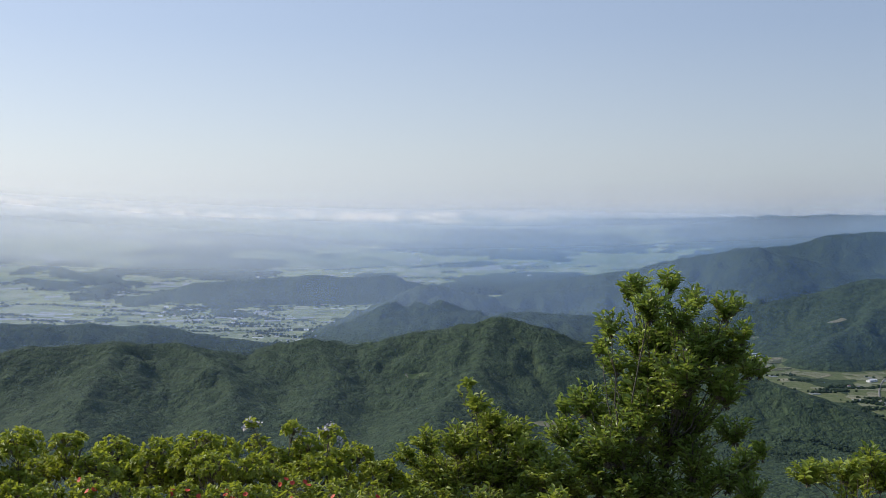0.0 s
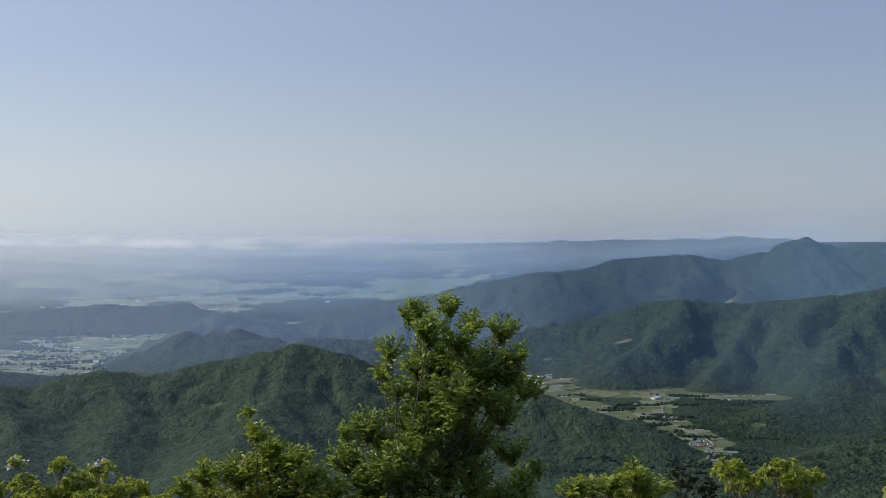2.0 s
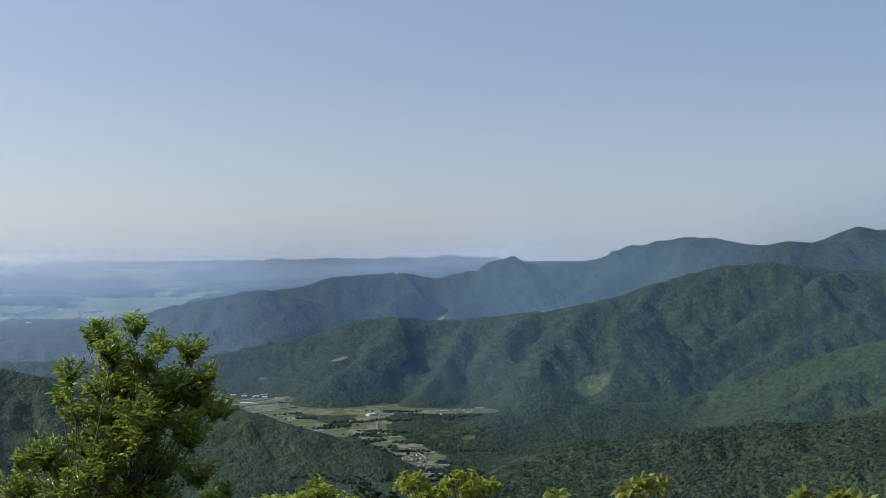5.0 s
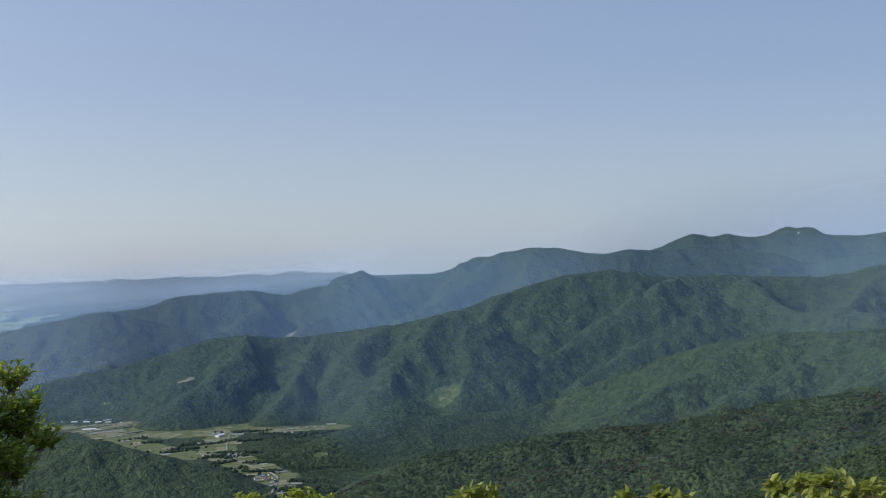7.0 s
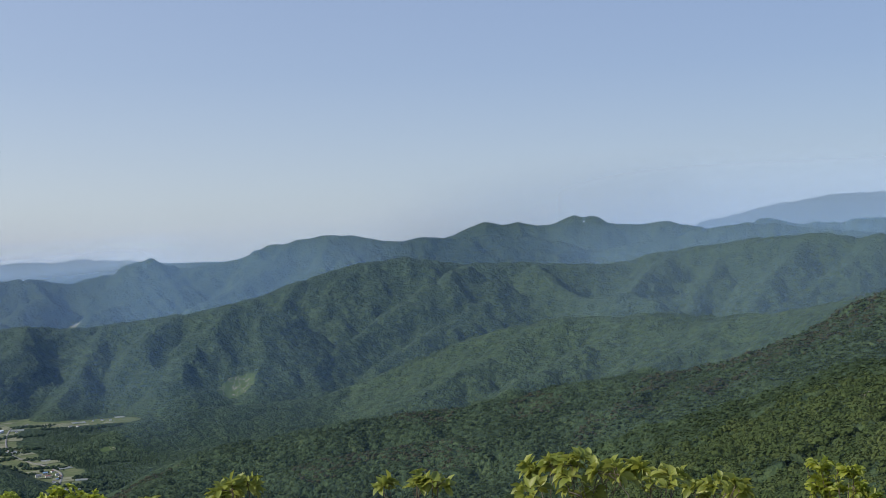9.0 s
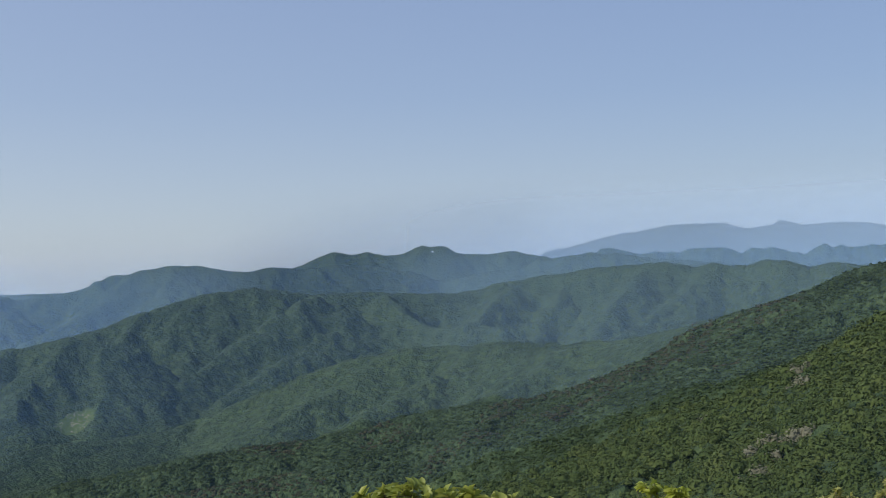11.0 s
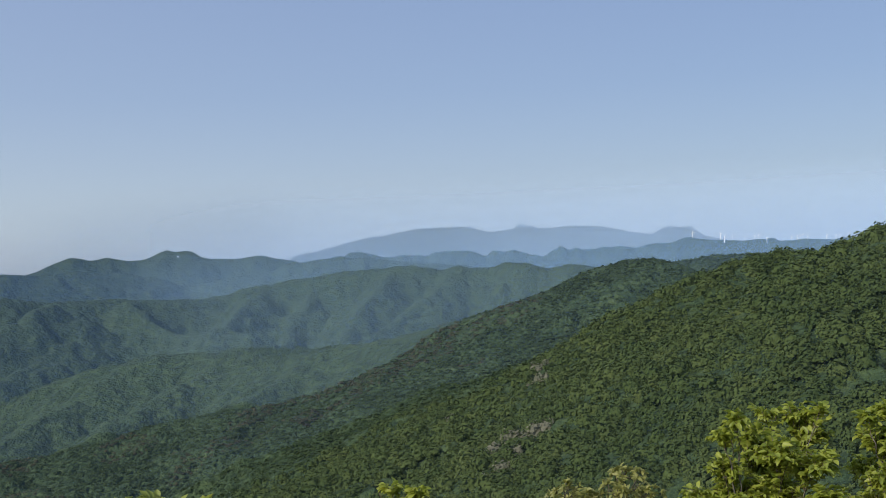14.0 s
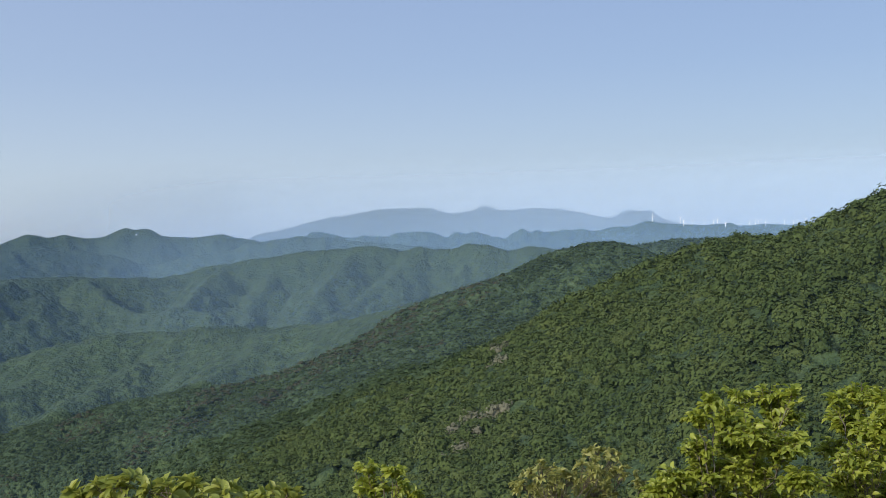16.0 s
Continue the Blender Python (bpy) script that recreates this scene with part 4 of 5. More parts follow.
def prism(bm, ring, x0, x1):
    a = [bm.verts.new((x0, y, z)) for y, z in ring]
    b = [bm.verts.new((x1, y, z)) for y, z in ring]
    n = len(ring)
    bm.faces.new(a[::-1])
    bm.faces.new(b)
    for i in range(n):
        bm.faces.new((a[i], a[(i + 1) % n], b[(i + 1) % n], b[i]))


def ground_at(x, y):
    return float(height(np.array([float(x)]), np.array([float(y)]))[0])


# ---- houses, sheds and greenhouses ----
M_WALL = plain_material("white_plaster", (0.80, 0.79, 0.76), 0.8, grain=1.5, vary=0.12)
M_WALL_TAN = plain_material("tan_boarding", (0.38, 0.33, 0.26), 0.85, grain=1.5)
M_ROOF_GREY = plain_material("grey_tile_roof", (0.16, 0.17, 0.19), 0.6, grain=2.0)
M_ROOF_RED = plain_material("red_brown_metal_roof", (0.26, 0.13, 0.10), 0.5, grain=2.0)
M_ROOF_BLUE = plain_material("blue_metal_roof", (0.16, 0.27, 0.40), 0.45, grain=2.0)
M_ROOF_PALE = plain_material("pale_metal_roof", (0.74, 0.75, 0.75), 0.45, grain=2.0)
M_FILM = plain_material("greenhouse_film", (0.78, 0.80, 0.80), 0.35, grain=1.0, vary=0.08)
M_GLASS = plain_material("dark_window_glass", (0.05, 0.06, 0.07), 0.1, grain=1.0)


def house(name, label, category, length, depth, eaves, rise, wall, roof, group):
    base = tagged(new(name), label, category, group)
    bm = bmesh.new()
    d = depth / 2
    prism(bm, [(-d, -1.0), (d, -1.0), (d, eaves), (0, eaves + rise), (-d, eaves)], -length / 2, length / 2)
    body = part("wall", bm, wall, base)
    bm = bmesh.new()
    o, t = 0.5, 0.25
    prism(bm, [(-d - o, eaves - o * rise / d), (0, eaves + rise), (d + o, eaves - o * rise / d), (d + o, eaves - o * rise / d + t), (0, eaves + rise + t), (-d - o, eaves - o * rise / d + t)],
          -length / 2 - o, length / 2 + o)
    part("roof", bm, roof, base)
    for i in range(max(2, int(length / 4))):
        bm = bmesh.new()
        x = -length / 2 + (i + 0.5) * length / max(2, int(length / 4))
        box(bm, x - 0.8, x + 0.8, -d - 0.05, -d + 0.05, eaves * 0.35, eaves * 0.75)
        part("window", bm, M_GLASS, body)
    return base


def greenhouse(label, length, width, group):
    base = tagged(new("greenhouse"), label, "greenhouse", group)
    ring = [(width / 2 * math.cos(a), max(-0.4, 0.55 * width * math.sin(a))) for a in np.linspace(-0.15, math.pi + 0.15, 10)]
    bm = bmesh.new()
    prism(bm, ring, -length / 2, length / 2)
    part("cover", bm, M_FILM, base)
    for s in (-1, 1):
        bm = bmesh.new()
        box(bm, s * length / 2 - 0.06, s * length / 2 + 0.06, -1.0, 1.0, 0, 2.1)
        part("door", bm, M_ROOF_PALE, base)
    return base


rng = random.Random(5)
KINDS = [
    house("house", "white farmhouse with a grey tiled gable roof", "house", 13, 9, 5.5, 2.6, M_WALL, M_ROOF_GREY, "houses of the plain"),
    house("house", "white farmhouse with a red-brown metal roof", "house", 12, 8, 5.0, 2.4, M_WALL, M_ROOF_RED, "houses of the plain"),
    house("house", "tan farmhouse with a blue metal roof", "house", 11, 8, 5.0, 2.2, M_WALL_TAN, M_ROOF_BLUE, "houses of the plain"),
    house("shed", "large white shed with a pale metal roof", "shed", 34, 16, 6.0, 2.0, M_WALL, M_ROOF_PALE, "sheds of the plain"),
    greenhouse("long white greenhouse among the paddies", 46, 9, "greenhouses of the plain"),
]
SPOTS = [(698, 1640, 1), (690, 1655, 0), (706, 1668, 2), (716, 1650, 0), (700, 1612, 2), (688, 1596, 0), (712, 1630, 1), (722, 1680, 1), (1026, 2143, 0), (1040, 2135, 0),
         (1010, 2150, 2), (957, 2104, 1), (945, 2112, 0), (849, 2133, 0), (820, 2150, 3), (770, 2080, 0), (755, 2090, 1), (640, 2440, 4), (655, 2425, 4),
         (640, 2566, 3), (662, 2548, 3), (684, 2530, 3), (700, 2512, 3), (722, 2490, 0), (668, 2575, 2), (705, 2535, 4), (620, 2590, 0)]
for _ in range(64):
    a, r = rng.uniform(-19, -1), rng.uniform(2680, 3420)
    SPOTS.append((r * math.sin(radians(a)), r * math.cos(radians(a)), rng.choice([0, 0, 1, 2, 3, 4])))
for _ in range(34):
    a, r = rng.uniform(-21, 10), rng.uniform(3420, 4300)
    SPOTS.append((r * math.sin(radians(a)), r * math.cos(radians(a)), rng.choice([0, 3, 4, 4, 3])))
# hamlets: houses and sheds close together
HAMLETS = []
for a, r in [(-17.5, 2820), (-15, 3050), (-12.5, 2760), (-11, 3180), (-8.5, 2860), (-6.5, 3060), (-4, 2800), (-2.5, 3000), (-9.5, 2700), (-14, 3300), (-5.5, 3330), (-18.5, 3150)]:
    x0, y0 = r * math.sin(radians(a)), r * math.cos(radians(a))
    HAMLETS.append((x0, y0))
    for _ in range(9):
        SPOTS.append((x0 + rng.uniform(-75, 75), y0 + rng.uniform(-45, 45), rng.choice([0, 0, 1, 2, 3, 3, 4, 4])))
placed = set()
for x, y, k in SPOTS:
    z = ground_at(x, y)
    if z - float(base_height(np.array([float(x)]), np.array([float(y)]))[0]) > 12:
        continue
    m = pose(x, y, z - 0.1, 0, 0, rng.uniform(-35, 35)) @ Matrix.Scale(0.62, 4)
    if k not in placed:
        KINDS[k].matrix_basis = m
        placed.add(k)
    else:
        copy_thing(KINDS[k], m)

# ---- paddies and terraces, plot by plot ----
def plot_material(name, stops, rough):
    m, nt, p = nodes_of(name)
    own = nt.nodes.new("ShaderNodeObjectInfo").outputs["Random"]
    isl = nt.nodes.new("ShaderNodeNewGeometry").outputs["Random Per Island"]
    c = ramp(nt, maths(nt, "FRACT", maths(nt, "ADD", own, isl)), stops)
    c = mix(nt, 0.22, c, ramp(nt, noise_of(nt, 0.12, 4), [(0.3, (0.10, 0.13, 0.06)), (0.7, (0.34, 0.34, 0.24))]))
    link(nt, c, p.inputs["Base Color"])
    p.inputs["Roughness"].default_value = rough
    return m


M_PLOT = plot_material("planted_paddies", [(0.0, (0.097, 0.145, 0.026)), (0.4, (0.167, 0.216, 0.053)), (0.7, (0.211, 0.246, 0.079)), (1.0, (0.264, 0.273, 0.132))], 0.55)
M_TERRACE = plot_material("valley_terraces", [(0.0, (0.107, 0.127, 0.049)), (0.4, (0.164, 0.168, 0.082)), (0.75, (0.148, 0.168, 0.082)), (0.93, (0.197, 0.193, 0.107)), (1.0, (0.295, 0.246, 0.148))], 0.85)
M_WATER = plot_material("flooded_paddies", [(0.0, (0.176, 0.194, 0.176)), (0.4, (0.229, 0.246, 0.229)), (0.7, (0.202, 0.220, 0.202)), (1.0, (0.264, 0.282, 0.264))], 0.35)


def field_plots():
    """Terraces of the side valley, each a low slab with a bank round it."""
    bm = bmesh.new()
    box(bm, -0.5, 0.5, -0.5, 0.5, -1.0, 0.0)
    meshes = []
    for mat in (M_TERRACE, M_WATER):
        me = bpy.data.meshes.new("field")
        bm.to_mesh(me)
        me.materials.append(mat)
        meshes.append(me)
    bm.free()
    rg = random.Random(77)
    for way, half in VALLEY:
        for (x0, y0), (x1, y1) in zip(way, way[1:]):
            long = math.hypot(x1 - x0, y1 - y0)
            ang = math.atan2(y1 - y0, x1 - x0)
            s = 0.0
            while s < long:
                step = rg.uniform(9, 15) if half > 49 else rg.uniform(16, 30)
                w = -half * rg.uniform(0.75, 1.0)
                while w < half * 0.9:
                    wide = rg.uniform(20, 46) if half > 49 else rg.uniform(14, 30)
                    x = x0 + math.cos(ang) * (s + step / 2) - math.sin(ang) * (w + wide / 2)
                    y = y0 + math.sin(ang) * (s + step / 2) + math.cos(ang) * (w + wide / 2)
                    w += wide + 1.6
                    ca, sa2 = math.cos(ang), math.sin(ang)
                    g = max(ground_at(x + ca * du - sa2 * dv, y + sa2 * du + ca * dv) for du in (-step / 2, step / 2) for dv in (-wide / 2, 0, wide / 2))
                    if g > FLOOR + 2.5 or rg.random() < (0.16 if half > 49 else 0.62) or abs(w - wide / 2) > half * 1.05:
                        continue
                    ob = new("field", meshes[1 if rg.random() < 0.13 else 0])
                    ob.parent = ground
                    ob.matrix_basis = pose(x, y, g + 0.7, 0, 0, math.degrees(ang)) @ Matrix.Diagonal((step - 1.4, wide, 1, 1))
                s += step


field_plots()


def valley_road():
    """A narrow paved lane along the valley floor."""
    way = np.array([(905, 2215), (860, 2190), (812, 2090), (770, 1985), (738, 1880), (732, 1792), (737, 1731), (727, 1656), (700, 1600), (668, 1545), (649, 1500)], float)
    u = np.linspace(0, len(way) - 1, 70)
    p = np.stack([np.interp(u, np.arange(len(way)), way[:, k]) for k in (0, 1)], 1)
    for _ in range(3):
        p[1:-1] = (p[:-2] + p[1:-1] * 2 + p[2:]) / 4
    t = np.gradient(p, axis=0)
    t /= np.linalg.norm(t, axis=1, keepdims=True)
    side = np.stack([-t[:, 1], t[:, 0]], 1) * 1.5
    z = height(p[:, 0], p[:, 1]) + 1.0
    v = np.concatenate([np.column_stack([p + side * k, z - drop]) for k, drop in ((-1.3, 1.5), (-1, 0), (1, 0), (1.3, 1.5))])
    n = len(p)
    f = np.array([(k * n + i + 1, k * n + i, (k + 1) * n + i, (k + 1) * n + i + 1) for k in range(3) for i in range(n - 1)])
    return tagged(new("road", mesh_from("road", v, f, [M_LANE], True)), "pale narrow lane along the valley floor", "road", kind="structure")


M_LANE = plain_material("pale_asphalt", (0.20, 0.195, 0.17), 0.9, grain=0.4)
valley_road()


def plain_plots():
    """The paddies of the plain: patches of long plots, laid to one another in blocks."""
    rg = np.random.RandomState(81)
    vs, fs, mats, n = [], [], [], 0
    for _ in range(230):
        a, r = rg.uniform(-23, 12), 2640 + 1500 * rg.rand() ** 1.2
        x0, y0, turn = r * math.sin(radians(a)), r * math.cos(radians(a)), rg.uniform(-0.35, 0.35) + 0.2
        wet = rg.rand() < 0.22
        for i in range(rg.randint(2, 7)):
            for j in range(rg.randint(1, 5)):
                lx, ly = i * 24 + np.array([0, 22, 22, 0]), j * 48 + np.array([0, 0, 46, 46])
                x = x0 + lx * math.cos(turn + 1.57) - ly * math.sin(turn + 1.57)
                y = y0 + lx * math.sin(turn + 1.57) + ly * math.cos(turn + 1.57)
                b = base_height(x, y)
                if (height(x, y) - b).max() > 2.0 or np.hypot(x, y).max() > 4300:
                    continue
                vs.append(np.stack([x, y, b + 1.3], 1))
                fs.append(np.arange(4) + n)
                mats.append(1 if (wet and rg.rand() < 0.6) else 0)
                n += 4
    me = mesh_from("paddies", np.concatenate(vs), np.array(fs), [M_PLOT, M_WATER], False, np.array(mats))
    return tagged(new("paddies", me), "green and flooded rice paddies of the wide plain", "paddies", kind="stuff")


plain_plots()

# ---- belts of trees between the paddies ----
def belts():
    rg = np.random.RandomState(17)
    xs, ys, ss = [], [], []
    for _ in range(300):
        a, r = rg.uniform(-24, 14), 2650 + 1900 * rg.rand() ** 1.1
        x0, y0 = r * math.sin(radians(a)), r * math.cos(radians(a))
        turn, n = rg.uniform(-0.35, 0.35), rg.randint(10, 44)
        along = np.arange(n) * 4.6 - n * 2.3
        xs.append(x0 + along * math.cos(turn) + rg.randn(n) * 5)
        ys.append(y0 + along * math.sin(turn) + rg.randn(n) * 4)
        ss.append(rg.uniform(2.0, 4.6, n))
    # trees round the hamlets
    for x0, y0 in HAMLETS:
        n = 46
        xs.append(x0 + rg.uniform(-105, 105, n)), ys.append(y0 + rg.uniform(15, 75, n) * np.where(rg.rand(n) < 0.8, 1, -1)), ss.append(rg.uniform(2.0, 4.4, n))
    # dense groves on the floor of the side valley
    for _ in range(64):
        a, r, n = rg.uniform(14.5, 26), rg.uniform(1560, 2360), rg.randint(14, 44)
        x0, y0, turn = r * math.sin(radians(a)), r * math.cos(radians(a)), rg.uniform(-0.7, 0.2)
        along, off = rg.randn(n) * 17, rg.randn(n) * 4.5
        xs.append(x0 + along * math.cos(turn) - off * math.sin(turn)), ys.append(y0 + along * math.sin(turn) + off * math.cos(turn)), ss.append(rg.uniform(1.8, 3.6, n))
    x, y, s = np.concatenate(xs), np.concatenate(ys), np.concatenate(ss)
    z = height(x, y)
    k = z - base_height(x, y) < 10
    x, y, z, s = x[k], y[k], z[k], s[k]
    shapes = crown_shapes(0, 6, 0.5, 19)
    v, f, owner = scatter(shapes, rg.randint(0, 6, len(x)), np.stack([x, y, z + s * 0.5], -1), s, rg.rand(len(x)) * 6, 0.8 + 0.5 * rg.rand(len(x)))
    return tagged(new("tree_belts", mesh_from("tree_belts", v, f, [M_CONIFER], False, None, rg.rand(len(x))[owner])), "dark belts and clumps of trees between paddies", "trees", kind="stuff")


belts()

# ---- wind turbines on the far ridge, and the station on the summit ----
M_WHITE = plain_material("white_painted_steel", (0.82, 0.82, 0.80), 0.4, grain=3.0, vary=0.05)


def wind_turbine(label, spin):
    base = tagged(new("wind_turbine"), label, "wind turbine", "turbines on the far ridge")
    bm = bmesh.new()
    bmesh.ops.create_cone(bm, cap_ends=True, segments=12, radius1=2.3, radius2=1.5, depth=34, matrix=Matrix.Translation((0, 0, 15)))
    part("tower", bm, M_WHITE, base)
    bm = bmesh.new()
    prism(bm, [(-1.5, 32), (1.5, 32), (1.7, 33.5), (1.2, 35), (-1.2, 35), (-1.7, 33.5)], -4.5, 4)
    nacelle = part("nacelle", bm, M_WHITE, base)
    bm = bmesh.new()
    bmesh.ops.create_uvsphere(bm, u_segments=10, v_segments=6, radius=1.5, matrix=Matrix.Translation((-5, 0, 33.5)))
    part("hub", bm, M_WHITE, nacelle)
    for i in range(3):
        bm = bmesh.new()
        rows = []
        for h, w, t in ((0.5, 0.8, 0.5), (4, 1.5, 0.35), (12, 1.0, 0.2), (19, 0.4, 0.1)):
            rows.append([bm.verts.new((-5 + sx * t, sy * w, h)) for sx, sy in ((-1, -0.6), (1, -0.6), (1, 1), (-1, 1))])
        for a, b in zip(rows, rows[1:]):
            for k in range(4):
                bm.faces.new((a[k], a[(k + 1) % 4], b[(k + 1) % 4], b[k]))
        bm.faces.new(rows[-1])
        bm.faces.new(rows[0][::-1])
        bm.transform(Matrix.Translation((0, 0, 33.5)) @ Matrix.Rotation(spin + i * 2.0944, 4, "X"))
        part("blade", bm, M_WHITE, nacelle)
    return base


TURBINES = [wind_turbine("white three-bladed wind turbine on a distant ridge", s) for s in (0.2, 0.9, 1.5)]
# bearings and distances along the ridge
SITES = [(75.48, 4490), (76.83, 4502), (77.0, 4484), (77.41, 4498), (77.98, 4494), (78.44, 4490), (78.63, 4502), (79.01, 4484), (80.16, 4498), (80.43, 4494), (80.56, 4490), (80.7, 4502), (80.91, 4484), (81.78, 4498), (82.2, 4494), (82.38, 4490), (82.75, 4502), (82.93, 4484), (83.08, 4498)]
for i, (bearing, dist) in enumerate(SITES):
    x, y = dist * math.sin(radians(bearing)), dist * math.cos(radians(bearing))
    m = pose(x, y, ground_at(x, y) - 1, 0, 0, 180 - bearing + 55 + 12 * math.sin(i * 2.3)) @ Matrix.Scale(0.72, 4)
    if i < 3:
        TURBINES[i].matrix_basis = m
    else:
        copy_thing(TURBINES[i % 3], m)

station = tagged(new("summit_station"), "small white station building on the far summit", "building")
bm = bmesh.new()
box(bm, -5, 5, -3, 3, -3, 5)
hut = part("wall", bm, M_WALL, station)
bm = bmesh.new()
box(bm, -5.4, 5.4, -3.4, 3.4, 5, 5.6)
part("roof", bm, M_ROOF_PALE, station)
bm = bmesh.new()
box(bm, -1.2, 1.2, -3.1, -2.95, -0.5, 3)
part("door", bm, M_ROOF_GREY, hut)
station.matrix_basis = Matrix.Identity(4) @ pose(3114, 2636, 101.1, 0, 0, -45) @ Matrix.Scale(0.5, 4)


# ---- shrubs on the summit ----
class Pieces:
    """Vertices and triangles, gathered and made into one mesh."""

    def __init__(self):
        self.v, self.f, self.n = [], [], 0

    def put(self, v, f):
        self.v.append(v)
        self.f.append(f + self.n)
        self.n += len(v)

    def mesh(self, name, material, smooth=True):
        return mesh_from(name, np.concatenate(self.v), np.concatenate(self.f), [material], smooth)


LEAF_F = np.array([(0, 2, 1), (0, 3, 2), (1, 2, 5), (1, 5, 4), (2, 3, 6), (2, 6, 5), (4, 5, 7), (5, 6, 7)])


def leaf_shape(width, fold, droop):
    """One blade, one unit long, folded along its midrib and drooping at the tip."""
    return np.array([(0, 0, 0), (-0.42 * width, 0.33, fold), (0, 0.36, 0.0), (0.42 * width, 0.33, fold), (-0.40 * width, 0.68, fold - droop * 0.4),
                     (0, 0.70, -droop * 0.45), (0.40 * width, 0.68, fold - droop * 0.4), (0, 1.0, -droop)])


def put_leaves(pieces, at, way, up, length, shape):
    """Blades at the points, pointing along the ways."""
    way = way / np.linalg.norm(way, axis=1, keepdims=True)
    side = np.cross(way, up)
    side /= np.linalg.norm(side, axis=1, keepdims=True) + 1e-9
    nor = np.cross(side, way)
    v = at[:, None] + length[:, None, None] * (shape[None, :, 0:1] * side[:, None] + shape[None, :, 1:2] * way[:, None] + shape[None, :, 2:3] * nor[:, None])
    n = len(at)
    f = (LEAF_F[None] + (np.arange(n) * len(shape))[:, None, None]).reshape(-1, 3)
    pieces.put(v.reshape(-1, 3), f)


def tube(pieces, pts, r0, r1, sides=5):
    pts = np.array(pts, float)
    n = len(pts)
    t = np.gradient(pts, axis=0)
    t /= np.linalg.norm(t, axis=1, keepdims=True) + 1e-9
    a = np.cross(t, np.array([0.31, 0.87, 0.38]))
    a /= np.linalg.norm(a, axis=1, keepdims=True) + 1e-9
    b = np.cross(t, a)
    r = np.linspace(r0, r1, n)[:, None]
    ang = np.arange(sides) * 2 * math.pi / sides
    v = np.concatenate([pts + r * (math.cos(q) * a + math.sin(q) * b) for q in ang])
    f = []
    for k in range(sides):
        k2 = (k + 1) % sides
        for i in range(n - 1):
            p, q, s, u = k * n + i, k2 * n + i, k2 * n + i + 1, k * n + i + 1
            f += [(p, q, s), (p, s, u)]
    pieces.put(v, np.array(f))


def bent(a, b, sag, rng, n=7):
    a, b = np.array(a, float), np.array(b, float)
    u = np.linspace(0, 1, n)[:, None]
    mid = (a + b) / 2 + np.array([0, 0, sag]) + rng.randn(3) * 0.04 * np.linalg.norm(b - a)
    return (1 - u) ** 2 * a + 2 * u * (1 - u) * mid + u ** 2 * b


def blossom(pieces, at, size, rng, petals=5):
    """An open flower of broad petals."""
    face = rng.randn(3) * 0.4 + np.array([-0.2, -0.6, 0.7])
    face /= np.linalg.norm(face)
    a = np.cross(face, [0.3, 0.2, 0.9])
    a /= np.linalg.norm(a)
    b = np.cross(face, a)
    ang = np.arange(petals) * 2 * math.pi / petals + rng.rand()
    way = np.cos(ang)[:, None] * a + np.sin(ang)[:, None] * b + 0.35 * face
    put_leaves(pieces, np.repeat(at[None], petals, 0), way, np.repeat(face[None], petals, 0), np.full(petals, size), leaf_shape(1.3, 0.1, 0.15))


